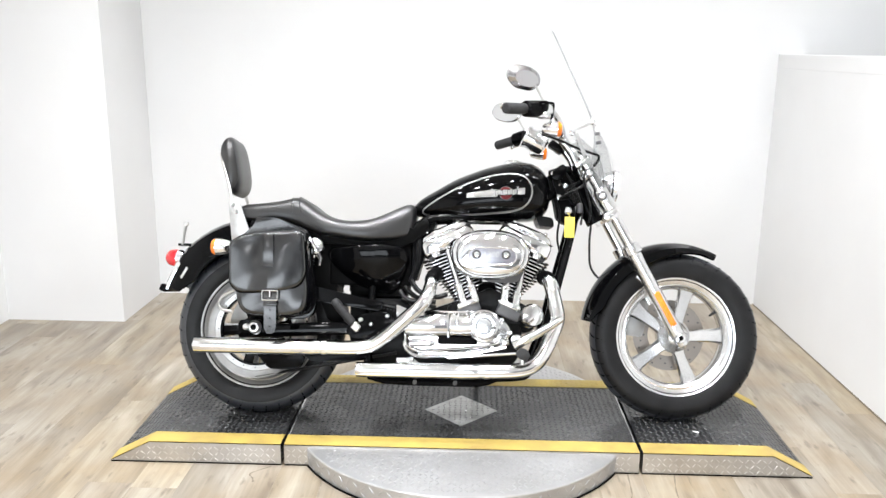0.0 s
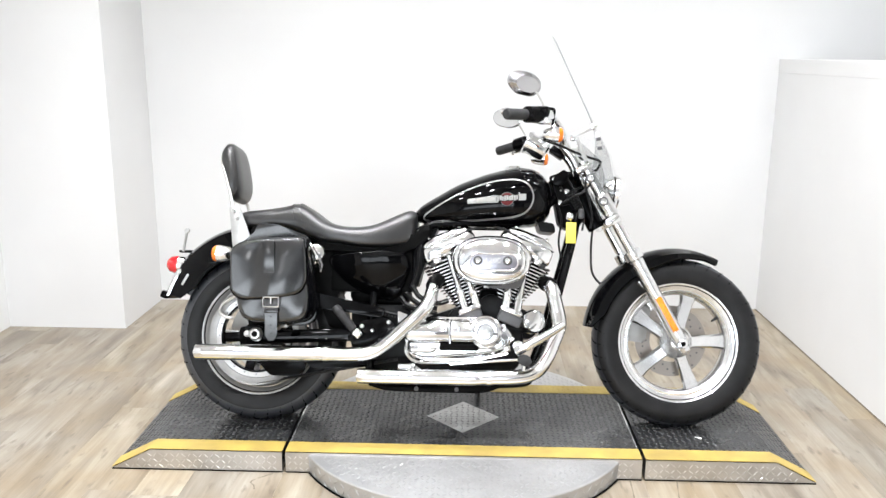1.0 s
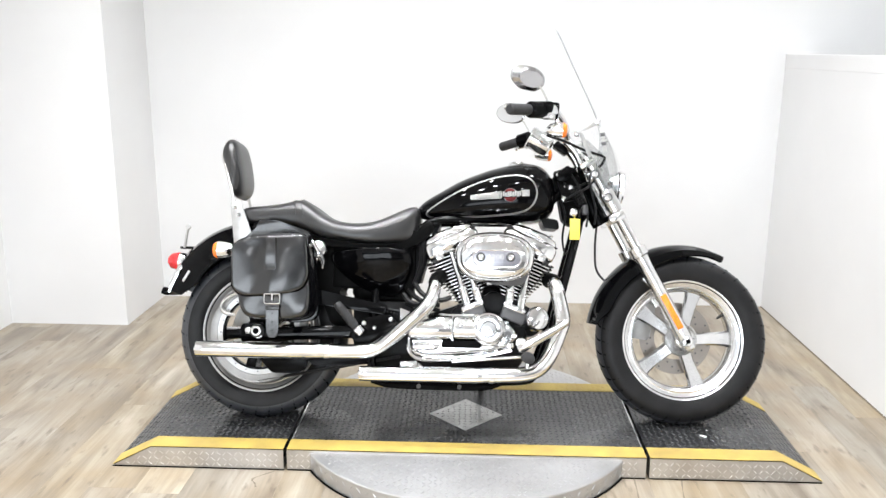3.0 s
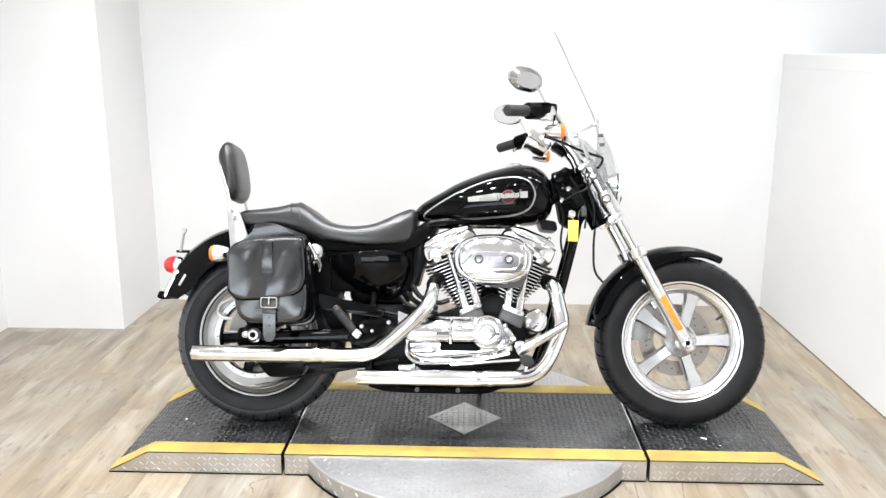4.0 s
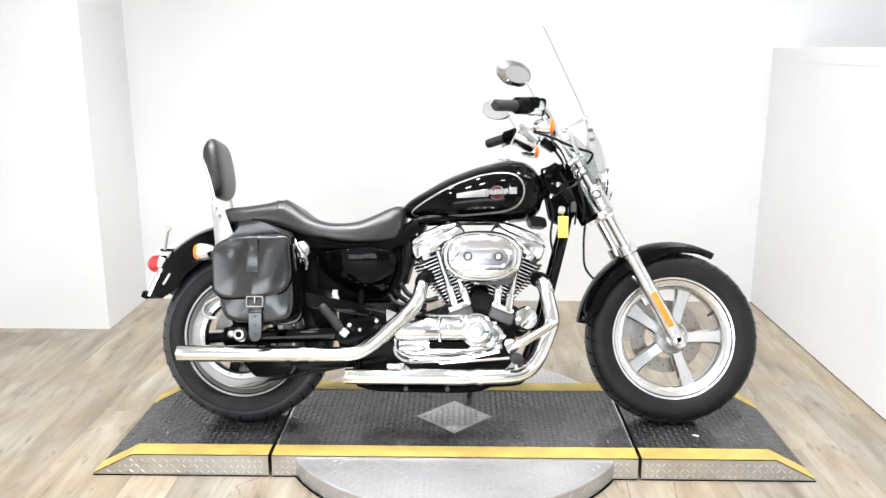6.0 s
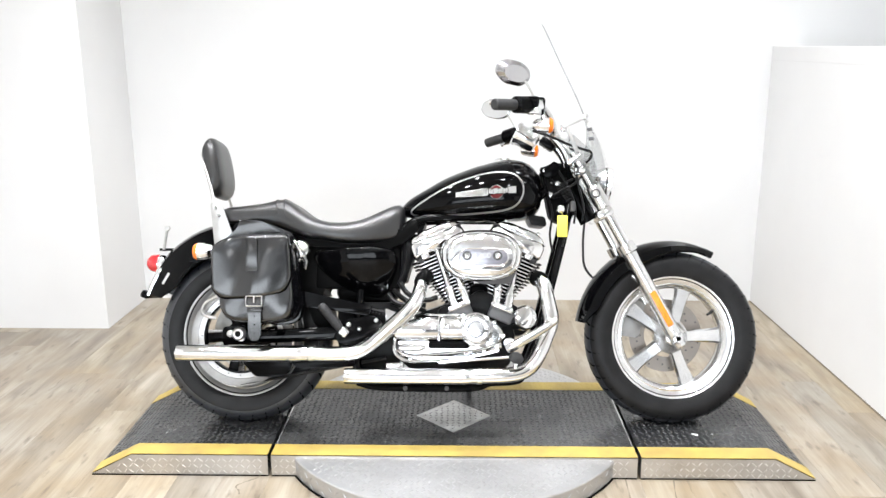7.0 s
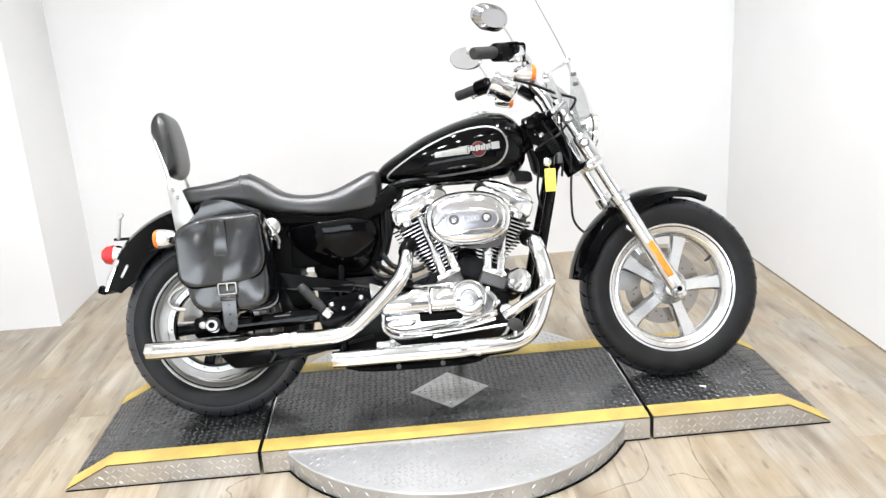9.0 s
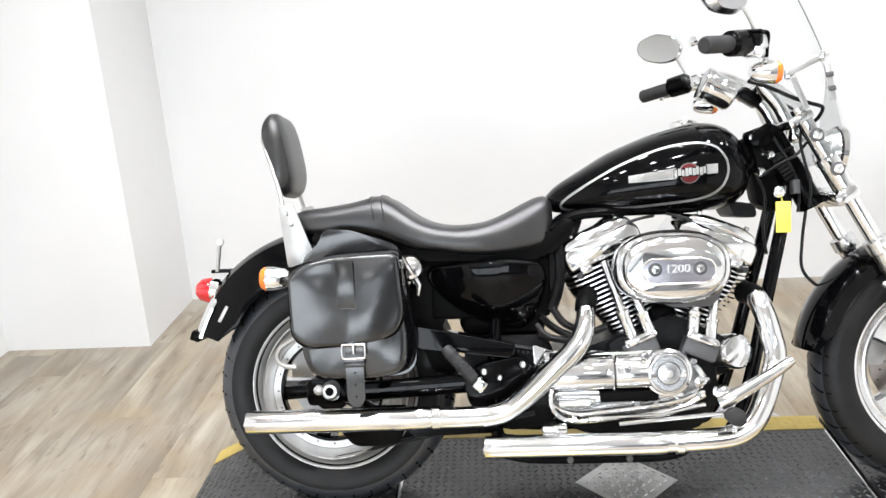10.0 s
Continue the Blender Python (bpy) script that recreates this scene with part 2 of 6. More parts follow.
def plank_material():
    m = bpy.data.materials.new("oak_vinyl_plank")
    m.use_nodes = True
    nt = m.node_tree
    b = nt.nodes["Principled BSDF"]
    info, co = nt.nodes.new("ShaderNodeObjectInfo"), nt.nodes.new("ShaderNodeTexCoord")
    shift = nt.nodes.new("ShaderNodeVectorMath")
    shift.operation = "MULTIPLY_ADD"
    shift.inputs[1].default_value = (3, 91, 17)
    comb = nt.nodes.new("ShaderNodeCombineXYZ")
    for i in range(3):
        nt.links.new(info.outputs["Random"], comb.inputs[i])
    nt.links.new(comb.outputs[0], shift.inputs[0])
    nt.links.new(co.outputs["Object"], shift.inputs[2])
    mp = nt.nodes.new("ShaderNodeMapping")
    mp.inputs["Scale"].default_value = (8, 1.5, 1)
    nt.links.new(shift.outputs[0], mp.inputs["Vector"])
    n = nt.nodes.new("ShaderNodeTexNoise")
    n.inputs["Scale"].default_value, n.inputs["Detail"].default_value, n.inputs["Distortion"].default_value = 1.4, 7, 0.6
    nt.links.new(mp.outputs[0], n.inputs["Vector"])
    ramp = nt.nodes.new("ShaderNodeValToRGB")
    els = ramp.color_ramp.elements
    els[0].position, els[0].color = 0.3, (0.165, 0.135, 0.1, 1)
    els[1].position, els[1].color = 0.7, (0.4, 0.365, 0.305, 1)
    mid = els.new(0.5)
    mid.color = (0.295, 0.258, 0.2, 1)
    nt.links.new(n.outputs["Fac"], ramp.inputs[0])
    mp2 = nt.nodes.new("ShaderNodeMapping")
    mp2.inputs["Scale"].default_value = (120, 4, 1)
    nt.links.new(shift.outputs[0], mp2.inputs["Vector"])
    n2 = nt.nodes.new("ShaderNodeTexNoise")
    n2.inputs["Scale"].default_value, n2.inputs["Detail"].default_value = 1.0, 5
    nt.links.new(mp2.outputs[0], n2.inputs["Vector"])
    hsv = nt.nodes.new("ShaderNodeHueSaturation")
    hsv.inputs["Saturation"].default_value = 0.88
    rr = nt.nodes.new("ShaderNodeMapRange")
    rr.inputs["To Min"].default_value, rr.inputs["To Max"].default_value = 0.95, 1.16
    nt.links.new(info.outputs["Random"], rr.inputs["Value"])
    fine = nt.nodes.new("ShaderNodeMapRange")
    fine.inputs["From Min"].default_value, fine.inputs["From Max"].default_value = 0.3, 0.7
    fine.inputs["To Min"].default_value, fine.inputs["To Max"].default_value = 0.9, 1.08
    nt.links.new(n2.outputs["Fac"], fine.inputs["Value"])
    mul = nt.nodes.new("ShaderNodeMath")
    mul.operation = "MULTIPLY"
    nt.links.new(rr.outputs[0], mul.inputs[0])
    nt.links.new(fine.outputs[0], mul.inputs[1])
    nt.links.new(mul.outputs[0], hsv.inputs["Value"])
    geo, patch = nt.nodes.new("ShaderNodeNewGeometry"), nt.nodes.new("ShaderNodeTexNoise")
    patch.inputs["Scale"].default_value, patch.inputs["Detail"].default_value = 3.2, 6
    nt.links.new(geo.outputs["Position"], patch.inputs["Vector"])
    much = nt.nodes.new("ShaderNodeMapRange")
    much.inputs["From Min"].default_value, much.inputs["From Max"].default_value, much.inputs["To Max"].default_value = 0.4, 0.66, 0.68
    nt.links.new(patch.outputs["Fac"], much.inputs["Value"])
    stain = nt.nodes.new("ShaderNodeMix")
    stain.data_type = "RGBA"
    stain.inputs["B"].default_value = (0.26, 0.19, 0.105, 1)
    nt.links.new(much.outputs[0], stain.inputs["Factor"])
    nt.links.new(ramp.outputs[0], stain.inputs["A"])
    mp3, n3, r3, knot = (nt.nodes.new(k) for k in ("ShaderNodeMapping", "ShaderNodeTexNoise", "ShaderNodeMapRange", "ShaderNodeMix"))
    mp3.inputs["Scale"].default_value = (34, 9, 1)
    nt.links.new(shift.outputs[0], mp3.inputs["Vector"])
    nt.links.new(mp3.outputs[0], n3.inputs["Vector"])
    n3.inputs["Scale"].default_value, n3.inputs["Detail"].default_value = 1.0, 3
    r3.inputs["From Min"].default_value, r3.inputs["From Max"].default_value, r3.inputs["To Max"].default_value = 0.6, 0.74, 0.6
    nt.links.new(n3.outputs["Fac"], r3.inputs["Value"])
    knot.data_type = "RGBA"
    knot.inputs["B"].default_value = (0.1, 0.075, 0.05, 1)
    nt.links.new(r3.outputs[0], knot.inputs["Factor"])
    nt.links.new(stain.outputs["Result"], knot.inputs["A"])
    nt.links.new(knot.outputs["Result"], hsv.inputs["Color"])
    split, wrap, tint, tinted_mix = (nt.nodes.new(k) for k in ("ShaderNodeMath", "ShaderNodeMath", "ShaderNodeValToRGB", "ShaderNodeMix"))
    split.operation, split.inputs[1].default_value = "MULTIPLY", 13.7
    wrap.operation = "FRACT"
    nt.links.new(info.outputs["Random"], split.inputs[0])
    nt.links.new(split.outputs[0], wrap.inputs[0])
    te = tint.color_ramp.elements
    te[0].position, te[0].color = 0.0, (0.9, 0.9, 0.915, 1)
    te[1].position, te[1].color = 1.0, (1.05, 1.01, 0.92, 1)
    half_way = te.new(0.5)
    half_way.color = (1.0, 0.98, 0.97, 1)
    nt.links.new(wrap.outputs[0], tint.inputs[0])
    tinted_mix.data_type, tinted_mix.blend_type = "RGBA", "MULTIPLY"
    tinted_mix.inputs["Factor"].default_value = 1.0
    nt.links.new(hsv.outputs[0], tinted_mix.inputs["A"])
    nt.links.new(tint.outputs[0], tinted_mix.inputs["B"])
    nt.links.new(tinted_mix.outputs["Result"], b.inputs["Base Color"])
    b.inputs["Roughness"].default_value = 0.34
    b.inputs["Specular IOR Level"].default_value = 0.5
    bp = nt.nodes.new("ShaderNodeBump")
    bp.inputs["Strength"].default_value, bp.inputs["Distance"].default_value = 0.25, 0.001
    nt.links.new(n2.outputs["Fac"], bp.inputs["Height"])
    nt.links.new(bp.outputs[0], b.inputs["Normal"])
    return m


PLANK = plank_material()


# ---- mesh helpers ----
def mesh_of(name, bm, mats, sharp=35):
    bmesh.ops.recalc_face_normals(bm, faces=bm.faces)
    lim = radians(sharp)
    for e in bm.edges:
        e.smooth = len(e.link_faces) == 2 and e.calc_face_angle(0) < lim
    for fc in bm.faces:
        fc.smooth = True
    me = bpy.data.meshes.new(name)
    bm.to_mesh(me)
    bm.free()
    for mt in mats if isinstance(mats, (list, tuple)) else [mats]:
        me.materials.append(mt)
    return me


def part(name, bm, mat, parent, label="", sharp=35):
    ob = new(name, mesh_of(name, bm, mat, sharp))
    ob.parent = parent
    return tagged(ob, label)


def again(ob, parent, m):
    """The same mesh once more, as a part of its own."""
    o = new(ob.name.split(".")[0], ob.data)
    o.parent = parent
    o.matrix_basis = m
    return o


def ring_skin(bm, rings, closed=False, caps=True):
    vs = [[bm.verts.new(p) for p in r] for r in rings]
    n = len(vs[0])
    pairs = list(zip(vs, vs[1:])) + ([(vs[-1], vs[0])] if closed else [])
    for a, b in pairs:
        for i in range(n):
            bm.faces.new((a[i], a[(i + 1) % n], b[(i + 1) % n], b[i]))
    if caps and not closed:
        bm.faces.new(list(reversed(vs[0])))
        bm.faces.new(vs[-1])
    return bm


def smooth_path(pts, n=6):
    """A Catmull-Rom curve through the points."""
    p = [Vector(q) for q in pts]
    p = [2 * p[0] - p[1]] + p + [2 * p[-1] - p[-2]]
    out = []
    for i in range(1, len(p) - 2):
        a, b, c, d = p[i - 1:i + 3]
        for k in range(n):
            t = k / n
            out.append(0.5 * ((2 * b) + (c - a) * t + (2 * a - 5 * b + 4 * c - d) * t * t + (3 * b - a - 3 * c + d) * t ** 3))
    return out + [p[-2]]


def tube(pts, r, seg=12, bm=None, squash=1.0):
    """A pipe along the points; r is one radius or one a point."""
    bm = bm or bmesh.new()
    pts = [Vector(p) for p in pts]
    rs = r if isinstance(r, (list, tuple)) else [r] * len(pts)
    rings, up = [], None
    for i, p in enumerate(pts):
        d = (pts[min(i + 1, len(pts) - 1)] - pts[max(i - 1, 0)]).normalized()
        if up is None:
            up = Vector((0, 1, 0)) if abs(d.y) < 0.9 else Vector((0, 0, 1))
        up = (up - d * up.dot(d)).normalized()
        s = d.cross(up)
        rings.append([p + rs[i] * (math.cos(a) * up * squash + math.sin(a) * s) for a in (2 * math.pi * k / seg for k in range(seg))])
    return ring_skin(bm, rings)


def lathe(profile, centre, axis=(0, 1, 0), seg=32, bm=None, hollow=False):
    """profile: (radius, distance along the axis)."""
    bm = bm or bmesh.new()
    q = Vector((0, 0, 1)).rotation_difference(Vector(axis).normalized())
    c = Vector(centre)
    rings = [[c + q @ Vector((r * math.cos(a), r * math.sin(a), d)) for a in (2 * math.pi * k / seg for k in range(seg))] for r, d in profile]
    return ring_skin(bm, rings, closed=hollow, caps=not hollow)


def box(centre, size, m=None, bev=0.0, bm=None, seg=2):
    bm = bm or bmesh.new()
    got = bmesh.ops.create_cube(bm, size=1.0, matrix=Matrix.Translation(centre) @ (m or Matrix.Identity(4)) @ Matrix.Diagonal((*size, 1)))
    if bev:
        es = list({e for v in got["verts"] for e in v.link_edges})
        bmesh.ops.bevel(bm, geom=es, offset=bev, segments=seg, profile=0.5, affect="EDGES")
    return bm


def prism(outline, y0, y1, bev=0.0, bm=None, seg=2):
    """An outline in x and z, drawn out from y0 to y1."""
    bm = bm or bmesh.new()
    a = [bm.verts.new((x, y0, z)) for x, z in outline]
    b = [bm.verts.new((x, y1, z)) for x, z in outline]
    n = len(a)
    fs = [bm.faces.new(a), bm.faces.new(list(reversed(b)))]
    for i in range(n):
        bm.faces.new((a[i], b[i], b[(i + 1) % n], a[(i + 1) % n]))
    if bev:
        bmesh.ops.bevel(bm, geom=[e for fc in fs for e in fc.edges], offset=bev, segments=seg, profile=0.5, affect="EDGES")
    return bm


def round_outline(pts, r=0.02, n=4):
    """Rounds the corners of an outline."""
    out, k = [], len(pts)
    for i in range(k):
        a, b, c = Vector(pts[i - 1]), Vector(pts[i]), Vector(pts[(i + 1) % k])
        da, dc = (a - b), (c - b)
        ra, rc = min(r, da.length * 0.45), min(r, dc.length * 0.45)
        s, e = b + da.normalized() * ra, b + dc.normalized() * rc
        for j in range(n + 1):
            t = j / n
            out.append(tuple((1 - t) ** 2 * s + 2 * t * (1 - t) * b + t * t * e))
    return out


def pillow(outline, y_in, y_out, bulge, steps=4, bm=None, dome=0.0):
    """A padded shape: an outline in x and z whose outer face swells out to y_out, and by dome more in the middle."""
    bm = bm or bmesh.new()
    cx = sum(p[0] for p in outline) / len(outline)
    cz = sum(p[1] for p in outline) / len(outline)
    rings = [[(x, y_in, z) for x, z in outline]]
    for j in range(steps + 1):
        a = j / steps * math.pi / 2
        s = 1 - bulge * (1 - math.cos(a))
        y = y_in + (y_out - y_in) * (0.35 + 0.65 * math.sin(a))
        rings.append([(cx + (x - cx) * s, y, cz + (z - cz) * s) for x, z in outline])
    if dome:
        out = math.copysign(dome, y_out - y_in)
        for s in (0.93, 0.85, 0.76, 0.66, 0.56, 0.46, 0.36, 0.26, 0.16, 0.03):
            s2 = (1 - bulge) * s
            rings.append([(cx + (x - cx) * s2, y_out + out * (1 - s * s), cz + (z - cz) * s2) for x, z in outline])
    return ring_skin(bm, rings)


def creased(bm, amount, scale, seed):
    """Soft creases and dents pushed into the outer side of a leather shape."""
    ys = [v.co.y for v in bm.verts]
    lo, hi = min(ys), max(ys)
    for v in bm.verts:
        p = v.co * scale + Vector((seed, 0, seed * 0.7))
        k = (hi - v.co.y) / (hi - lo)
        v.co.y += amount * k * (math.sin(p.x * 1.3 + 0.9 * math.sin(p.z * 1.1)) * math.sin(p.z * 0.8 + 0.6 * math.sin(p.x * 0.7)) + 0.4 * math.sin(p.x * 2.9 - p.z * 2.1))
    return bm


def lerp_table(table, x):
    """A smooth curve through the rows (x, values...)."""
    n = len(table)
    x = min(max(x, table[0][0]), table[-1][0])
    i = next(k for k in range(n - 1) if x <= table[k + 1][0])
    (x0, *a), (x1, *b) = table[i], table[i + 1]
    h = x1 - x0
    t = (x - x0) / h
    out = []
    for k in range(len(a)):
        def slope(j):
            lo, hi = table[max(j - 1, 0)], table[min(j + 1, n - 1)]
            return (hi[k + 1] - lo[k + 1]) / (hi[0] - lo[0])
        m0, m1 = slope(i) * h, slope(i + 1) * h
        out.append((2 * t ** 3 - 3 * t * t + 1) * a[k] + (t ** 3 - 2 * t * t + t) * m0 + (3 * t * t - 2 * t ** 3) * b[k] + (t ** 3 - t * t) * m1)
    return out

# ---- the room ----
def slab(name, lo, hi, mat, label, category):
    c = [(a + b) / 2 for a, b in zip(lo, hi)]
    return tagged(new(name, mesh_of(name, box(c, [b - a for a, b in zip(lo, hi)]), mat)), label, category, kind="structure")


slab("floor_showroom", (-6, -9, -0.2), (6, 4, -0.006), SHOWFLOOR, "unseen showroom floor beyond the planks, dark for the chrome reflections", "floor")
slab("wall_back", (-1.9, 1.656, 0), (2.6, 1.806, 3.0), WALL, "plain white painted back wall with a soft sheen", "wall")
slab("wall_pillar", (-2.345, 1.137, 0), (-1.742, 1.66, 3.0), WALL, "white painted boxed-out corner pillar", "wall")
slab("wall_left", (-2.495, -3.4, 0), (-2.345, 1.806, 3.0), WALL, "white painted side wall", "wall")
ledge = new("wall_right", mesh_of("wall_right", box((1.704, -1.0, 0.652), (0.14, 5.31, 1.304)), WALL))
tagged(ledge, "low white painted side wall with a flat cap", "wall", kind="structure")
part("wall_cap", box((1.704, -1.0, 1.3395), (0.1425, 5.31, 0.071), bev=0.002), WALL, ledge, "white painted cap board", 10)
slab("wall_far_right", (2.6, -3.4, 0), (2.75, 1.806, 3.0), WALLSHADE, "wall beyond the low side wall, its shade painted as grey", "wall")
slab("wall_showroom_left", (-6.1, -9, 0), (-6, -3.4, 3.0), SHOWROOM, "unseen showroom wall, greyed to darken reflections in the chrome", "wall")
slab("wall_showroom_right", (6, -9, 0), (6.1, -3.4, 3.0), SHOWROOM, "unseen showroom wall, greyed to darken reflections in the chrome", "wall")
slab("wall_showroom_back", (-6, -9.1, 0), (6, -9, 3.0), SHOWROOM, "unseen showroom wall, greyed to darken reflections in the chrome", "wall")
# added panels out of view, dark so that the chrome reflects dark streaks
for xa, xb in ((1.25, 1.65), (3.0, 3.9)):
    slab("wall_reflection_panel", (xa, -8.99, 0.9), (xb, -8.96, 2.1), UNSEENDARK, "added unseen dark panel for dark streaks in the chrome", "wall")
win = tagged(new("window_1", mesh_of("window_1", box((-1.95, -8.985, 0.52), (6.1, 0.06, 0.06), bev=0.004), UNSEENDARK)), "dark-framed shop window with daylight behind it", "window", kind="structure")
part("window_frame", box((-1.95, -8.985, 2.48), (6.1, 0.06, 0.06), bev=0.004), UNSEENDARK, win)
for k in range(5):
    part("mullion", box((-4.97 + 1.51 * k, -8.87, 1.5), (0.06, 0.05, 1.9), bev=0.004), UNSEENDARK, win)
slab("trim", (1.629, -3.6, 0.0), (1.634, 1.65, 0.004), CAULK, "dark joint along the foot of the side wall", "trim")
# added dark band out of view, there to be mirrored in the chrome
slab("wall_reflection_band", (-5.9, -8.99, 0.0), (5.9, -8.95, 0.54), UNSEENDARK, "added unseen dark band for dark streaks in the chrome", "wall")
slab("wall_showroom_step_left", (-6, -3.4, 0), (-2.495, -3.3, 3.0), SHOWROOM, "unseen showroom wall, greyed to darken reflections in the chrome", "wall")
slab("wall_showroom_step_right", (2.75, -3.4, 0), (6, -3.3, 3.0), SHOWROOM, "unseen showroom wall, greyed to darken reflections in the chrome", "wall")
slab("ceiling", (-6.1, -9.1, 3.0), (6.1, 1.9, 3.1), CEIL, "plain pale ceiling", "ceiling")


# ---- turntable and ramp platform ----
TOP = 0.073


def lugs(cells, z, mat_name, length=0.019, width=0.0055, height=0.0016, normal=None):
    """Raised tread lugs, turned by 45 degrees in turn: (x, y, angle) each, as one mesh."""
    verts, faces = [], []
    for x, y, a in cells:
        ca, sa = math.cos(a), math.sin(a)
        k = len(verts)
        for u, v, h in ((-1, 0, 0), (0, -1, 0), (1, 0, 0), (0, 1, 0), (-0.5, 0, 1), (0.5, 0, 1)):
            px, py = u * length / 2, v * width / 2
            verts.append((x + ca * px - sa * py, y + sa * px + ca * py, z + h * height))
        faces += [(k, k + 1, k + 4), (k + 1, k + 5, k + 4), (k + 1, k + 2, k + 5), (k + 2, k + 3, k + 5), (k + 3, k + 4, k + 5), (k + 3, k, k + 4)]
    me = bpy.data.meshes.new(mat_name)
    me.from_pydata(verts, [], faces)
    return me


def tread_cells(x0, x1, y0, y1, step, keep=lambda x, y: True):
    out, j, y = [], 0, y0 + step / 2
    while y < y1:
        i, x = 0, x0 + step / 2
        while x < x1:
            if keep(x, y):
                out.append((x, y, radians(45 if (i + j) % 2 else -45)))
            x, i = x + step, i + 1
        y, j = y + step, j + 1
    return out


def lug_part(name, me, mat, parent, label):
    me.materials.append(mat)
    ob = new(name, me)
    ob.parent = parent
    return tagged(ob, label, kind="stuff")


turntable = tagged(new("turntable"), "round bare tread-plate turntable set under the ramps", "turntable")
part("deck", lathe([(0.01, 0.0), (0.6, 0.0), (0.606, 0.002), (0.609, 0.062), (0.606, 0.066), (0.59, 0.0675), (0.01, 0.0675)], (0, 0, 0), (0, 0, 1), 96), PLATEALU, turntable)
disc_cells = tread_cells(-0.6, 0.6, -0.6, 0.6, 0.0185, lambda x, y: x * x + y * y < 0.59 ** 2 and abs(y) > 0.3)
# black ring paints the shadow line where the turntable meets the floor
part("shadow_ring", lathe([(0.604, 0.0), (0.6115, 0.0), (0.6115, 0.004), (0.604, 0.004)], (0, 0, 0), (0, 0, 1), 96, hollow=True), FIN, turntable, "black ring standing in for the shadow line at the foot")
rim_cells = [(0.609 * radians(a), z, radians(45 if (i + j) % 2 else -45)) for j, z in enumerate((0.016, 0.044)) for i, a in enumerate(range(180, 360, 3))]
lug_part("tread_lug", lugs(disc_cells, 0.0675, "disc_lugs", 0.0205, 0.0046, 0.0019), LUGALU, turntable, "raised bright tread lugs")
me = lugs(rim_cells, 0, "rim_lugs", 0.024, 0.006, 0.0018)
for v in me.vertices:
    a, r = v.co.x / 0.609, 0.6085 + v.co.z
    v.co = (r * math.cos(a), r * math.sin(a), v.co.y)
lug_part("tread_lug", me, LUGALU, turntable, "raised bright tread lugs")

HALF, YEL, JOINT = 0.31, 0.238, 0.606


def ramp_piece(name, x0, x1, slope_to, label):
    """One tread-plate section; slope_to: x of the foot of its ramp, or None."""
    thing = tagged(new(name), label, "ramp", "ramp sections under the motorcycle")
    prof = [(x0, 0.0), (x1, 0.0), (x1, TOP), (x0, TOP)]
    bends = [(x0, TOP), (x1, TOP)]
    if slope_to is not None and slope_to < x0:
        prof = [(slope_to, 0.0), (x1, 0.0), (x1, TOP), (x0, TOP), (slope_to, 0.004)]
        bends = [(slope_to, 0.004), (x0, TOP), (x1, TOP)]
    if slope_to is not None and slope_to > x1:
        prof = [(x0, 0.0), (slope_to, 0.0), (slope_to, 0.004), (x1, TOP), (x0, TOP)]
        bends = [(x0, TOP), (x1, TOP), (slope_to, 0.004)]
    black = PLATEFRONTGREY if slope_to is None else PLATEBLACK
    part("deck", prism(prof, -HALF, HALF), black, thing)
    for s in (-1, 1):
        bm = bmesh.new()
        for (xa, za), (xb, zb) in zip(bends, bends[1:]):
            vs = [bm.verts.new((x, s * y, z + 0.0022)) for x, z, y in ((xa, za, YEL), (xb, zb, YEL), (xb, zb, HALF + 0.001), (xa, za, HALF + 0.001))]
            bm.faces.new(vs)
        bmesh.ops.remove_doubles(bm, verts=bm.verts, dist=0.0005)
        bmesh.ops.solidify(bm, geom=bm.faces[:], thickness=0.0018)
        part("edge_stripe", bm, YELLOW, thing, "worn yellow painted edge")
        skirt = prism([(x, z - 0.0005 if z > 0.003 else z) for x, z in prof], s * (HALF + 0.0008), s * (HALF + 0.003))
        sk = part("side_plate", skirt, SIDEPLATE, thing, "bare tread-plate side")
        # black strip paints the shadow gap under the side plate
        part("shadow_strip", box(((prof[0][0] + prof[1][0]) / 2, s * (HALF + 0.002), 0.002), (prof[1][0] - prof[0][0], 0.006, 0.004)), FIN, thing, "black strip standing in for the shadow gap at the foot")
        if s < 0:
            lo, hi = min(p[0] for p in prof), max(p[0] for p in prof)
            cells = [(x, z, a + radians(6)) for x, z, a in [(lo + 0.014 + 0.0195 * i, 0.014 + 0.0205 * j, radians(45 if (i + j) % 2 else -45)) for j in (0, 1, 2) for i in range(int((hi - lo - 0.03) / 0.0195) + 1)]
                     if (slope_to is None or (x - lo if slope_to < x0 else hi - x) * TOP / 0.135 > z + 0.012)]
            me = lugs([(x, z, a) for x, z, a in cells], 0, "side_lugs", 0.021, 0.0036, 0.0018)
            for v in me.vertices:
                v.co = (v.co.x, -(HALF + 0.003) - v.co.z, v.co.y)
            me.flip_normals()
            lug_part("tread_lug", me, LUGSIDE, sk, "raised bright tread lugs")

    def height(x):
        for (xa, za), (xb, zb) in zip(bends, bends[1:]):
            if xa <= x <= xb:
                return za + (zb - za) * (x - xa) / (xb - xa)
        return TOP
    lo, hi = bends[0][0], bends[-1][0]
    me = lugs(tread_cells(lo + 0.006, hi - 0.006, -YEL, YEL, 0.0205, lambda x, y: abs(x) / 0.137 + abs(y) / 0.147 > 1.02), 0, "deck_lugs", 0.02, 0.0062, 0.0019)
    for v in me.vertices:
        v.co.z += height(v.co.x)
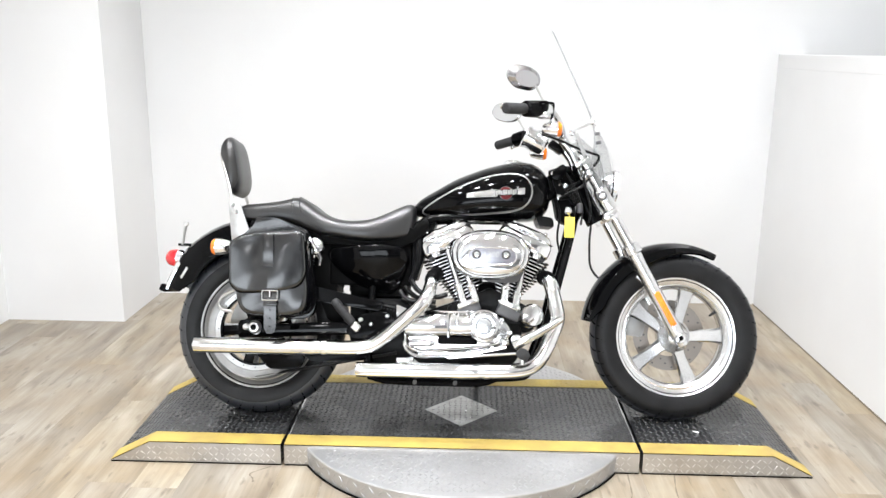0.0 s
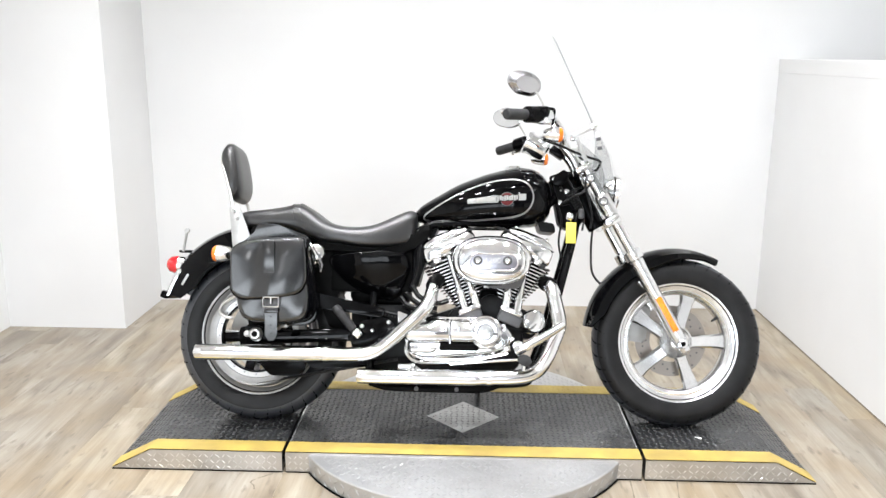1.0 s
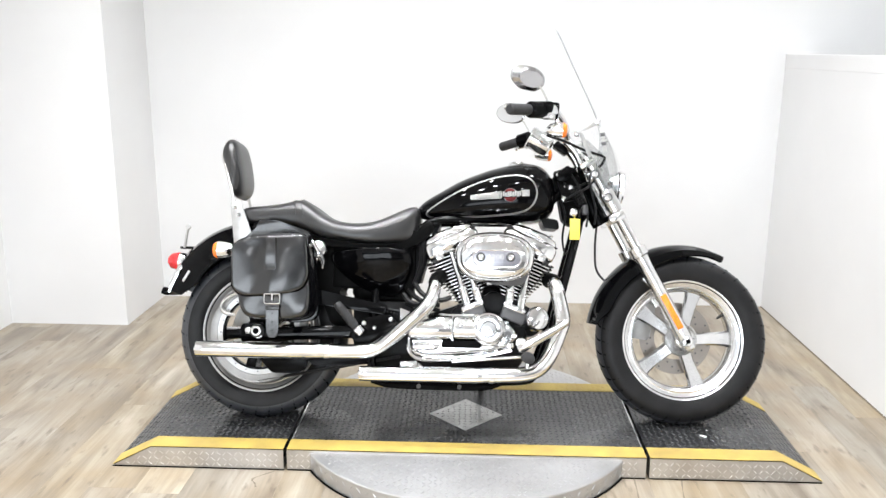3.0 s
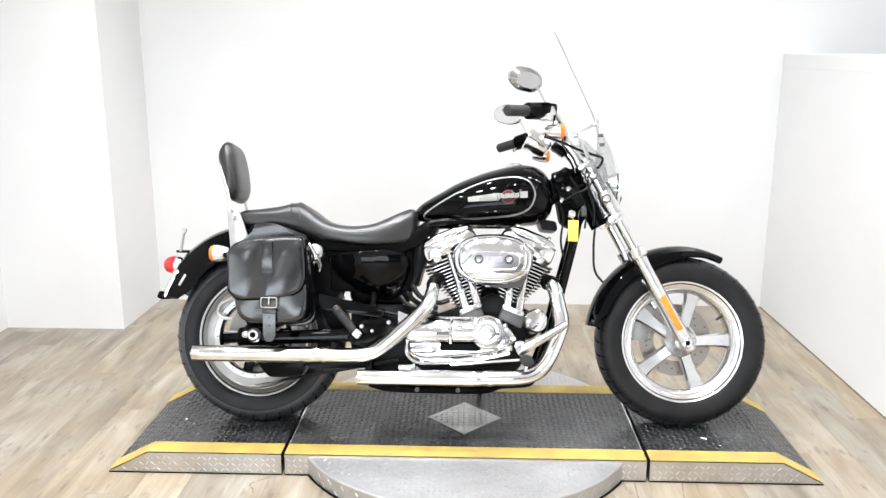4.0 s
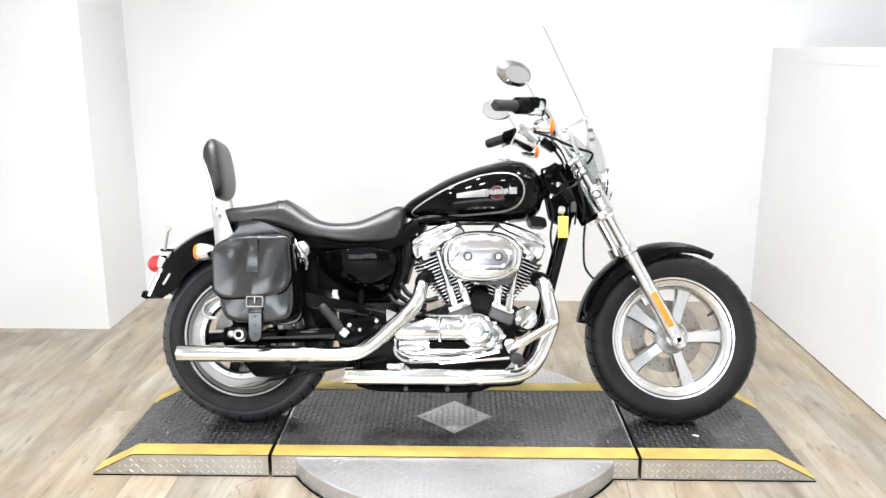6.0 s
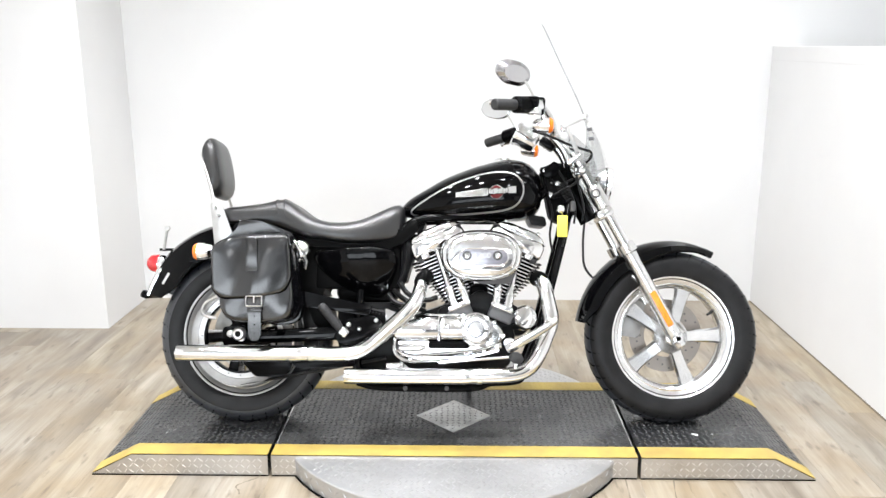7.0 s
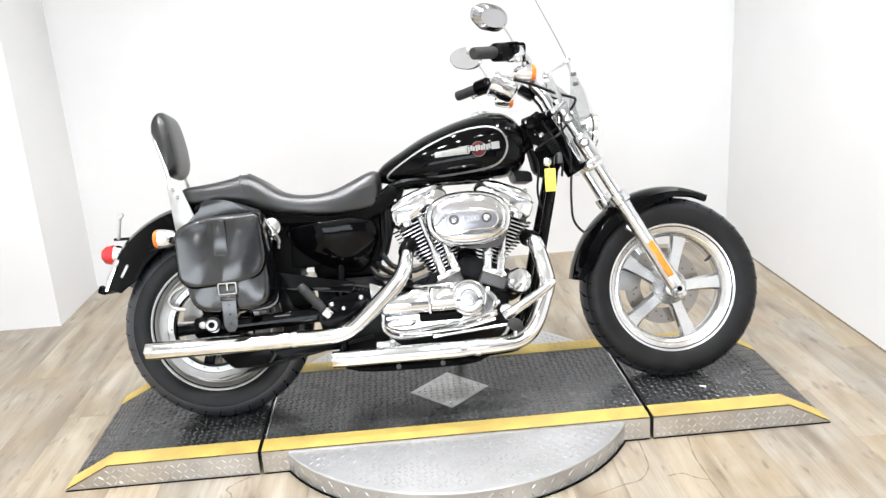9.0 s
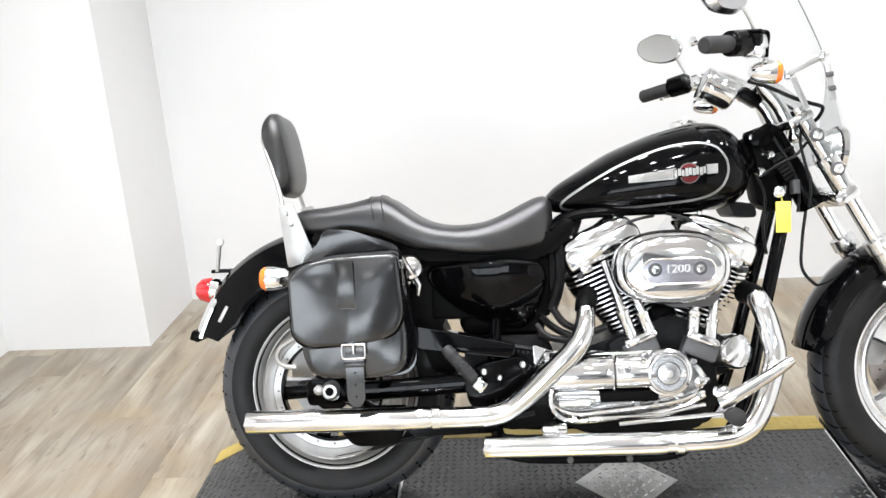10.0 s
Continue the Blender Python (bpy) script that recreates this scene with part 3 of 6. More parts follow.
    lug_part("tread_lug", me, LUGBLACK, thing, "raised black tread lugs")
    for s in (-1, 1):
        me = lugs(tread_cells(lo + 0.006, hi - 0.006, min(s * YEL, s * HALF) + 0.004, max(s * YEL, s * HALF) - 0.004, 0.0205), 0.0022, "stripe_lugs", 0.019, 0.0058, 0.0014)
        for v in me.vertices:
            v.co.z += height(v.co.x)
        lug_part("tread_lug", me, YELLOW, thing, "yellow painted tread lugs")
    return thing


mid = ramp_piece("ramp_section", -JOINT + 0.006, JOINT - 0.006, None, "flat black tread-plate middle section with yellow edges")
part("bare_diamond", lathe([(0.001, 0), (0.1335, 0), (0.1335, 0.0022), (0.001, 0.0022)], (-0.002, -0.001, TOP), (0, 0, 1), 4), DIAMOND, mid, "scuffed bare metal diamond")
lug_part("tread_lug", lugs(tread_cells(-0.137, 0.137, -0.137, 0.137, 0.0205, lambda x, y: abs(x) + abs(y) < 0.122), TOP + 0.0022, "diamond_lugs", 0.019, 0.0058, 0.0014), LUGBARE, mid, "worn bare tread lugs")
for sg in (-1, 1):
    part("joint_edge", box((sg * (JOINT - 0.008), 0, TOP + 0.0006), (0.004, 2 * YEL - 0.01, 0.003)), LUGBARE, mid, "rubbed bright joint edge")
rear_ramp = ramp_piece("ramp_section", -1.062, -JOINT - 0.006, -1.197, "black tread-plate end ramp with yellow edges")
front_ramp = ramp_piece("ramp_section", JOINT + 0.006, 1.045, 1.18, "black tread-plate end ramp with yellow edges")

# ---- motorcycle ----
LEAN = 0.283
bike = tagged(new("motorcycle"), "glossy black cruiser motorcycle with chrome engine leaning on its stand", "motorcycle")
bike.matrix_world = pose(0, -0.032, TOP + 0.002, math.degrees(-LEAN), 0, 0)

FX, RX, AZ = 0.772, -0.747, 0.301          # axles
UP = Vector((-0.479, 0, 0.878))            # up along the fork


def fork(s, y=0.0, off=0.0):
    """A point s metres up the fork from the axle, off metres ahead of it."""
    return Vector((FX, y, AZ)) + UP * s + Vector((0.878, 0, 0.479)) * off


def tyre(cx, r, half, bead, shoulder, name):
    prof = [(bead, -half * 0.72), (bead + 0.012, -half * 0.86), (bead + 0.032, -half * 0.98), (bead + 0.052, -half), (r - 0.042, -half * 0.985), (r - 0.028, -half * 0.93), (r - 0.014, -half * 0.74),
            (r - 0.005, -half * 0.45), (r, 0), (r - 0.005, half * 0.45), (r - 0.014, half * 0.74), (r - 0.028, half * 0.93), (r - 0.042, half * 0.985), (bead + 0.052, half), (bead + 0.032, half * 0.98),
            (bead + 0.012, half * 0.86), (bead, half * 0.72)]
    bm = lathe(prof, (cx, 0, AZ), (0, 1, 0), 96, hollow=True)
    for fc in bm.faces:
        c = fc.calc_center_median()
        # outer band takes the rubber with the painted sheen
        fc.material_index = 1 if math.hypot(c.x - cx, c.z - AZ) > r - shoulder else 0
    t = part(name, bm, [TYRE, TREADSHEEN], bike, "black road tyre with cut tread grooves")
    bm = bmesh.new()
    for k in range(38):
        a0 = 2 * math.pi * k / 38
        for side in (-1, 1):
            pts = []
            for j in range(6):
                u = j / 5
                rr, yy = lerp_table([(0, r + 0.0002, 0.12), (0.55, r - 0.0057, 0.52), (0.7, r - 0.0133, 0.75), (0.85, r - 0.0275, 0.93), (1, r - 0.037, 0.967)], u)
                a = a0 + side * 0.04 + 0.1 * u
                pts.append((a, rr + 0.0003, side * yy * half))
            vs = []
            for i, (a, rr, yy) in enumerate(pts):
                w = 0.0011 / r * (1.6 - abs(i - 2.5) * 0.3)
                vs.append([bm.verts.new((cx + rr * math.cos(a + d), yy, AZ + rr * math.sin(a + d))) for d in (-w * 2, w * 2)])
            for p, q in zip(vs, vs[1:]):
                bm.faces.new((p[0], p[1], q[1], q[0]))
    tagged(part("tread_groove", bm, GROOVE, t, "dark tread grooves"), kind="stuff")
    return t


def wheel(cx, half, bead, turn, name, metal, lip):
    prof = [(bead - 0.028, -half * 0.5), (bead - 0.02, -half * 0.62), (bead + 0.004, -half * 0.74), (bead + 0.012, -half * 0.8), (bead + 0.0125, -half * 0.72), (bead, -half * 0.68),
            (bead, half * 0.68), (bead + 0.0125, half * 0.72), (bead + 0.012, half * 0.8), (bead + 0.004, half * 0.74), (bead - 0.02, half * 0.62), (bead - 0.028, half * 0.5),
            (bead - 0.034, half * 0.3), (bead - 0.034, -half * 0.3)]
    rim = part(name, lathe(prof, (cx, 0, AZ), (0, 1, 0), 96, hollow=True), metal, bike, "machined aluminium five-spoke rim")
    part("rim_lip", lathe([(bead + 0.001, -half * 0.8), (bead + 0.006, -half * 0.84), (bead + 0.013, -half * 0.84), (bead + 0.014, -half * 0.78)], (cx, 0, AZ), (0, 1, 0), 96, hollow=True), lip, rim, "polished rim lip")
    part("rim_step", lathe([(bead - 0.03, -half * 0.52), (bead - 0.026, -half * 0.58), (bead - 0.02, -half * 0.66), (bead - 0.016, -half * 0.64), (bead - 0.02, -half * 0.5)], (cx, 0, AZ), (0, 1, 0), 96, hollow=True), metal, rim, "polished rim step")
    part("hub", lathe([(0.02, -0.075), (0.028, -0.072), (0.032, -0.055), (0.05, -0.036), (0.06, -0.02), (0.056, 0.03), (0.035, 0.06), (0.02, 0.062)], (cx, 0, AZ), (0, 1, 0), 32), BRUSHED, rim)
    # one blade, then its turns
    secs = []
    for d, w, th in ((0.03, 0.026, 0.024), (0.07, 0.022, 0.018), (0.12, 0.0235, 0.015), (0.155, 0.026, 0.014), (bead - 0.028, 0.034, 0.015)):
        secs.append([(d, -th - 0.004, -w * 0.72), (d, -th - 0.004, w * 0.72), (d, -th * 0.4, w), (d, th, w * 0.9), (d, th, -w * 0.9), (d, -th * 0.4, -w)])
    blade = ring_skin(bmesh.new(), secs)
    first = None
    for k in range(5):
        m = Matrix.Translation((cx, 0, AZ)) @ Matrix.Rotation(-radians(turn + 72 * k), 4, "Y")
        if first is None:
            first = part("spoke", blade, BRUSHED, rim)
            first.matrix_basis = m
        else:
            again(first, rim, m)
    return rim


tyre(FX, 0.3055, 0.062, 0.205, 0.02, "front_tyre")
frim = wheel(FX, 0.062, 0.207, 2, "front_rim", BRUSHED, BRUSHED)
tyre(RX, 0.309, 0.074, 0.205, 0.038, "rear_tyre")
rrim = wheel(RX, 0.074, 0.207, 40, "rear_rim", RIMGREY, RIMGREY)
part("valve_stem", tube([(FX + 0.152, -0.01, AZ + 0.092), (FX + 0.13, -0.02, AZ + 0.079)], [0.006, 0.004], 8), RUBBER, frim, "black valve stem")
part("brake_disc", lathe([(0.078, 0.06), (0.132, 0.06), (0.132, 0.065), (0.078, 0.065)], (FX, 0, AZ), (0, 1, 0), 64, hollow=True), DISC, bike, "drilled steel brake disc")
bm = bmesh.new()
for k in range(30):
    a, r = 2 * math.pi * k / 30, (0.092, 0.106, 0.12)[k % 3]
    lathe([(0.0034, 0.0), (0.0034, 0.0016)], (FX + r * math.cos(a), 0.0586, AZ + r * math.sin(a)), (0, 1, 0), 8, bm)
tagged(part("drilled_hole", bm, GREY, [o for o in bike.children if o.name == "brake_disc"][0]), kind="stuff")
part("brake_caliper", prism(round_outline([(FX - 0.17, AZ - 0.0), (FX - 0.12, AZ + 0.135), (FX - 0.075, AZ + 0.12), (FX - 0.1, AZ - 0.01)], 0.015), 0.045, 0.105, 0.006), PULLEY, bike, "grey cast brake caliper")
part("rear_brake_disc", lathe([(0.088, 0.075), (0.146, 0.075), (0.146, 0.08), (0.088, 0.08)], (RX, 0, AZ), (0, 1, 0), 48, hollow=True), STEEL, bike)
pulley = part("belt_pulley", lathe([(0.151, -0.1), (0.172, -0.102), (0.177, -0.106), (0.177, -0.074), (0.172, -0.078), (0.151, -0.082)], (RX, 0, AZ), (0, 1, 0), 64, hollow=True), PULLEY, bike, "bare metal belt pulley")
web = part("pulley_web", lathe([(0.126, -0.101), (0.1485, -0.104), (0.1485, -0.08), (0.126, -0.08)], (RX, 0, AZ), (0, 1, 0), 64, hollow=True), PLATEBRIGHT, pulley, "pale drilled pulley web")
bm = bmesh.new()
for k in range(20):
    a = 2 * math.pi * k / 20
    lathe([(0.0026, 0.0), (0.0026, 0.0015)], (RX + 0.137 * math.cos(a), -0.1042, AZ + 0.137 * math.sin(a)), (0, 1, 0), 8, bm)
tagged(part("drilled_hole", bm, GREY, web), kind="stuff")
part("pulley_lip", lathe([(0.124, -0.104), (0.131, -0.104), (0.131, -0.08), (0.124, -0.08)], (RX, 0, AZ), (0, 1, 0), 64, hollow=True), SATIN, pulley)
arm = part("pulley_arm", box((0.085, -0.09, 0), (0.09, 0.014, 0.034), bev=0.004), SATIN, pulley)
for k in range(5):
    m = Matrix.Translation((RX, 0, AZ)) @ Matrix.Rotation(-radians(40 + 72 * k), 4, "Y")
    if k == 0:
        arm.matrix_basis = m
    else:
        again(arm, pulley, m)
part("hub_cover", lathe([(0.03, -0.12), (0.052, -0.112), (0.056, -0.08), (0.05, -0.06)], (RX, 0, AZ), (0, 1, 0), 32), SATIN, pulley)
part("lower_guard", prism(round_outline([(-0.735, 0.215), (-0.56, 0.212), (-0.575, 0.175), (-0.6, 0.163), (-0.69, 0.163), (-0.71, 0.185)], 0.012), -0.135, -0.115, 0.004), SATIN, bike, "black lower belt guard")
part("tie_ring", tube([(-0.795 + 0.0125 * math.cos(a), -0.2, 0.452 + 0.0125 * math.sin(a)) for a in (2 * math.pi * k / 20 for k in range(21))], 0.0034, 8), CHROME, bike, "chrome tie ring")
part("axle_nut", lathe([(0.012, 0), (0.02, 0.0), (0.021, 0.022), (0.016, 0.03), (0.009, 0.031), (0.008, 0.02)], (FX, -0.122 + 0.028, AZ), (0, -1, 0), 20), CHROME, bike)
part("axle_hole", lathe([(0.0085, 0), (0.0085, 0.001)], (FX, -0.1252, AZ), (0, -1, 0), 14), FIN, bike)
part("axle_nut", lathe([(0.014, 0), (0.022, 0.0), (0.023, 0.02), (0.017, 0.03), (0.009, 0.031), (0.008, 0.02)], (RX + 0.01, -0.155, AZ + 0.011), (0, -1, 0), 20), STEEL, bike)

part("axle_hole", lathe([(0.0105, 0), (0.0105, 0.001)], (RX + 0.01, -0.1862, AZ + 0.011), (0, -1, 0), 14), FIN, bike)

# fork
for y in (-0.097, 0.097):
    lower = tube([fork(s, y) for s in (-0.035, -0.03, 0.0, 0.05, 0.1, 0.2, 0.335, 0.34, 0.372, 0.376)], [0.012, 0.021, 0.026, 0.0265, 0.0245, 0.0245, 0.0255, 0.032, 0.032, 0.02], 24)
    fl = part("fork_lower", lower, BRUSHED, bike, "polished aluminium fork leg")
    part("fork_tube", tube([fork(s, y) for s in (0.37, 0.5, 0.74)], 0.0195, 20), CHROME, bike, "chrome fork tube")
    part("fork_cover", tube([fork(s, y) for s in (0.515, 0.52, 0.60, 0.605)], [0.022, 0.026, 0.026, 0.022], 20), CHROME, bike)
    part("fender_bolt", lathe([(0.009, 0), (0.009, 0.006), (0.005, 0.009)], fork(0.352, y - 0.03), (0, -1, 0), 10), CHROME, fl)
    if y < 0:
        q = UP.to_track_quat("Z", "Y").to_matrix().to_4x4()
        rf = box((0, 0, 0), (0.022, 0.008, 0.134), bev=0.003)
        ob = part("reflector", rf, REFLECTOR, fl, "long amber side reflector")
        ob.matrix_basis = Matrix.Translation(fork(0.117, y - 0.0255)) @ Matrix.Rotation(-math.atan2(0.479, 0.878), 4, "Y")
    part("fender_bracket", tube([fork(0.2, y * 0.8, -0.0), fork(0.26, y * 0.62, -0.02)], 0.012, 10), BRUSHED, bike)
clampm = Matrix.Rotation(-math.atan2(0.479, 0.878), 4, "Y")
part("lower_triple_clamp", box(fork(0.5, 0, -0.01), (0.062, 0.25, 0.036), clampm, 0.012), CHROME, bike, "chrome lower fork clamp")
part("upper_triple_clamp", box(fork(0.715, 0, -0.012), (0.066, 0.25, 0.024), clampm, 0.009), CHROME, bike, "chrome upper fork clamp")

# front fender
def fender(name, cx, r0, a0, a1, half, skirt, flare, mat, label, steps=40):
    """A curved mudguard: a rounded channel swept round the axle from angle a0 to a1."""
    rings = []
    for i in range(steps + 1):
        u = i / steps
        a = radians(a0 + (a1 - a0) * u)
        r = r0(u)
        sk = skirt(u)
        prof = []
        hw = half * (1 - flare * max(0.0, (u - 0.72) / 0.28) ** 1.4)
        outer = [(-half, -sk), (-half * 0.99, -sk * 0.4), (-half * 0.86, -0.010), (-half * 0.55, 0.004), (0, 0.010), (half * 0.55, 0.004), (half * 0.86, -0.010), (half * 0.99, -sk * 0.4), (half, -sk)]
        outer = [(y * hw / half, d) for y, d in outer]
        inner = [(y * 0.96, d - 0.004) for y, d in reversed(outer)]
        for y, d in outer + inner:
            rr = r + d
            prof.append((cx + rr * math.cos(a), y, AZ + rr * math.sin(a)))
        rings.append(prof)
    return part(name, ring_skin(bmesh.new(), rings), mat, bike, label)


ff = fender("front_fender", FX, lambda u: 0.332 + 0.004 * math.sin(u * 3.14), 171, 62, 0.077, lambda u: 0.05 * min(1, u * 7 + 0.25) * min(1, (1 - u) * 2.3 + 0.02), 0.9, GLOSS, "glossy black front fender")
rf = fender("rear_fender", RX, lambda u: lerp_table([(0, 0.382), (0.1, 0.387), (0.2, 0.396), (0.4, 0.402), (0.58, 0.403), (0.8, 0.405), (1, 0.40)], u)[0], 156, 62, 0.094, lambda u: 0.098 * min(1, u * 3 + 0.62), 0, GLOSS, "glossy black rear fender")
strut = part("fender_strut", prism(round_outline([(-0.52, 0.585), (-0.5, 0.64), (-0.75, 0.655), (-0.93, 0.585), (-0.94, 0.555), (-0.76, 0.6)], 0.015), -0.108, -0.096, 0.003), GLOSS, bike)
again(strut, bike, Matrix.Translation((0, 0.204, 0)))
band = [(-0.97, -0.016), (-0.88, -0.005), (-0.55, 0.007), (0, 0.013), (0.55, 0.007), (0.88, -0.005), (0.97, -0.016)]
rings = []
for i in range(17):
    a = radians(157.5 - 24 * i / 16)
    r = lerp_table([(0, 0.382), (0.1, 0.387), (0.2, 0.396), (0.4, 0.402)], max(0.0, (156 - math.degrees(a)) / 94))[0]
    w = 0.0955 * min(1, 0.6 + 0.06 * (16 - i))
    rings.append([(RX + (r + d) * math.cos(a), y * w, AZ + (r + d) * math.sin(a)) for y, d in band + [(y * 0.99, d - 0.006) for y, d in reversed(band)]])
part("fender_trim", ring_skin(bmesh.new(), rings), CHROME, rf, "chrome rear fender trim")
part("fender_tip", box((-1.1, 0, 0.444), (0.026, 0.17, 0.026), Matrix.Rotation(radians(22), 4, "Y"), 0.005), SATIN, rf)
part("trim_slot", box((-1.02, -0.0945, 0.5), (0.009, 0.005, 0.045), Matrix.Rotation(radians(30), 4, "Y"), 0.002), STEEL, rf, "short chrome trim piece")
tail = part("tail_light", lathe([(0.02, -0.03), (0.032, -0.02), (0.034, 0.0)], (-1.075, 0, 0.555), (-1, 0, 0.1), 20), CHROME, bike, "chrome tail lamp base")
part("lens", lathe([(0.033, 0.0), (0.034, 0.008), (0.03, 0.03), (0.018, 0.042), (0.004, 0.044)], (-1.075, 0, 0.555), (-1, 0, 0.1), 20), REDLENS, tail, "red tail lamp lens")
pb = part("plate_bracket", box((-1.045, 0, 0.606), (0.052, 0.045, 0.009), bev=0.002), DARK, bike, "chrome plate bracket")
part("bracket_arm", tube([(-1.055, -0.02, 0.605), (-1.05, -0.02, 0.64), (-1.044, -0.02, 0.685)], [0.006, 0.005, 0.006], 8), STEEL, pb)
part("bracket_bolt", lathe([(0.009, -0.006), (0.009, 0.006)], (-1.043, -0.02, 0.683), (0, 1, 0), 10), STEEL, pb)


def signal(name, at, face, r, parent):
    body = part(name, lathe([(0.006, -0.055), (r * 0.5, -0.053), (r * 0.82, -0.042), (r, -0.018), (r * 1.02, 0)], at, face, 24), CHROME, parent, "chrome bullet turn signal")
    part("lens", lathe([(r * 1.02, 0), (r * 1.0, 0.006), (r * 0.8, 0.014), (r * 0.3, 0.018), (0.002, 0.0185)], at, face, 24), AMBER, body, "amber lens")
    return body


for y in (-0.2, 0.2):
    signal("turn_signal", (-0.872, y, 0.592), (-1, 0, 0), 0.029, bike)
    part("signal_stalk", tube([(-0.84, y, 0.592), (-0.83, y * 0.75, 0.592), (-0.82, y * 0.5, 0.6)], 0.009, 10), CHROME, bike)

# tank
TANK = [(-0.19, 0.7315, 0.765, 0.0339), (-0.165, 0.724, 0.79, 0.0621), (-0.1, 0.718, 0.83, 0.0994), (-0.037, 0.714, 0.866, 0.1254), (0.03, 0.712, 0.894, 0.1435), (0.088, 0.711, 0.914, 0.1537), (0.181, 0.712, 0.934, 0.1571), (0.235, 0.714, 0.932, 0.148), (0.268, 0.722, 0.918, 0.1322), (0.292, 0.738, 0.895, 0.1096), (0.307, 0.762, 0.866, 0.0768), (0.312, 0.79, 0.84, 0.0452)]


def tank_side(x, z):
    """Half the tank's width at x and z."""
    lo, hi, w = lerp_table(TANK, x)
    k = 0.40
    zm = lo + (hi - lo) * k
    t = (z - zm) / (hi - zm) if z > zm else (zm - z) / (zm - lo)
    t = min(0.999, max(0.0, t))
    return w * (1 - t ** (2.1 if z > zm else 2.8)) ** (1 / 2.1)


rings = []
for i in range(49):
    x = -0.19 + 0.502 * i / 48
    lo, hi, w = lerp_table(TANK, x)
    zm = lo + (hi - lo) * 0.40
    ring = []
    for k in range(40):
        a = 2 * math.pi * k / 40
        cy, sz = math.cos(a), math.sin(a)
        e = 2 / 2.1 if sz > 0 else 2 / 2.8
        y = math.copysign(abs(cy) ** (2 / 2.1), cy) * w
        z = zm + math.copysign(abs(sz) ** e, sz) * ((hi - zm) if sz > 0 else (zm - lo))
        ring.append((x, y, z))
    rings.append(ring)
tank = part("fuel_tank", ring_skin(bmesh.new(), rings), GLOSS, bike, "glossy black fuel tank with a silver pinstripe", 60)


def tank_ribbon(pts, width, mat, name, label, side=-1, lift=0.0012):
    """A strip that lies on the tank's side along the outline pts (closed)."""
    bm = bmesh.new()
    n = len(pts)
    vs = []
    for i in range(n):
        (xa, za), (xb, zb) = pts[i - 1], pts[(i + 1) % n]
        d = math.hypot(xb - xa, zb - za) or 1
        nx, nz = -(zb - za) / d * width / 2, (xb - xa) / d * width / 2
        row = []
        for s in (-1, 1):
            x, z = pts[i][0] + s * nx, pts[i][1] + s * nz
            row.append(bm.verts.new((x, side * (tank_side(x, z) + lift), z)))
        vs.append(row)
    for i in range(n):
        a, b = vs[i - 1], vs[i]
        bm.faces.new((a[0], a[1], b[1], b[0]))
    return part(name, bm, mat, tank, label)


def closed_curve(pts, n=8):
    k = len(pts)
    out = []
    for i in range(k):
        a, b, c, d = (Vector((*pts[(i + j) % k], 0)) for j in (-1, 0, 1, 2))
        for j in range(n):
            t = j / n
            v = 0.5 * ((2 * b) + (c - a) * t + (2 * a - 5 * b + 4 * c - d) * t * t + (3 * b - a - 3 * c + d) * t ** 3)
            out.append((v.x, v.y))
    return out


drop = closed_curve([(-0.155, 0.738), (-0.13, 0.765), (-0.03, 0.823), (0.07, 0.862), (0.15, 0.876), (0.205, 0.868), (0.232, 0.838), (0.236, 0.80), (0.215, 0.762), (0.17, 0.742), (0.08, 0.732), (-0.02, 0.727), (-0.12, 0.7265)])
for sd in (-1, 1):
    tank_ribbon(drop, 0.006, SILVER, "pinstripe", "silver pinstripe outline", sd)
def tank_patch(x0, x1, zlo, zhi, mat, name, label, nx=10, lift=0.002):
    bm = bmesh.new()
    g = []
    for i in range(nx + 1):
        x = x0 + (x1 - x0) * i / nx
        a, b = zlo(x), zhi(x)
        g.append([bm.verts.new((x, -(tank_side(x, z) + lift), z)) for z in (a, a * 0.5 + b * 0.5, b)])
    for p, q in zip(g, g[1:]):
        for k in range(2):
            bm.faces.new((p[k], q[k], q[k + 1], p[k + 1]))
    bmesh.ops.solidify(bm, geom=bm.faces[:], thickness=0.0015)
    return part(name, bm, mat, tank, label)


base = lambda x: 0.794 + 0.075 * (x - 0.005)
tank_patch(0.003, 0.112, lambda x: base(x) - 0.008 - 0.04 * (x - 0.003), lambda x: base(x) + 0.009 + 0.05 * (x - 0.003), BADGE, "badge_bar", "bright silver badge bar")
tank_patch(0.035, 0.1, lambda x: base(x) - 0.005, lambda x: base(x) + 0.008, STEEL, "badge_inlay", "grey badge inlay", 8, 0.0034)
tank_patch(0.182, 0.211, lambda x: base(x) - 0.009, lambda x: base(x) + 0.014, BADGE, "badge_bar", "bright silver badge bar")
cx0, cz0, cr = 0.143, 0.803, 0.0245
tank_patch(cx0 - cr * 0.99, cx0 + cr * 0.99, lambda x: cz0 - math.sqrt(max(1e-8, cr * cr - (x - cx0) ** 2)), lambda x: cz0 + math.sqrt(max(1e-8, cr * cr - (x - cx0) ** 2)), SILVER, "badge_rim", "silver badge rim", 16, 0.0026)
cr = 0.0225
tank_patch(cx0 - cr * 0.99, cx0 + cr * 0.99, lambda x: cz0 - math.sqrt(max(1e-8, cr * cr - (x - cx0) ** 2)), lambda x: cz0 + math.sqrt(max(1e-8, cr * cr - (x - cx0) ** 2)), RED, "badge_disc", "red round badge", 16, 0.0034)
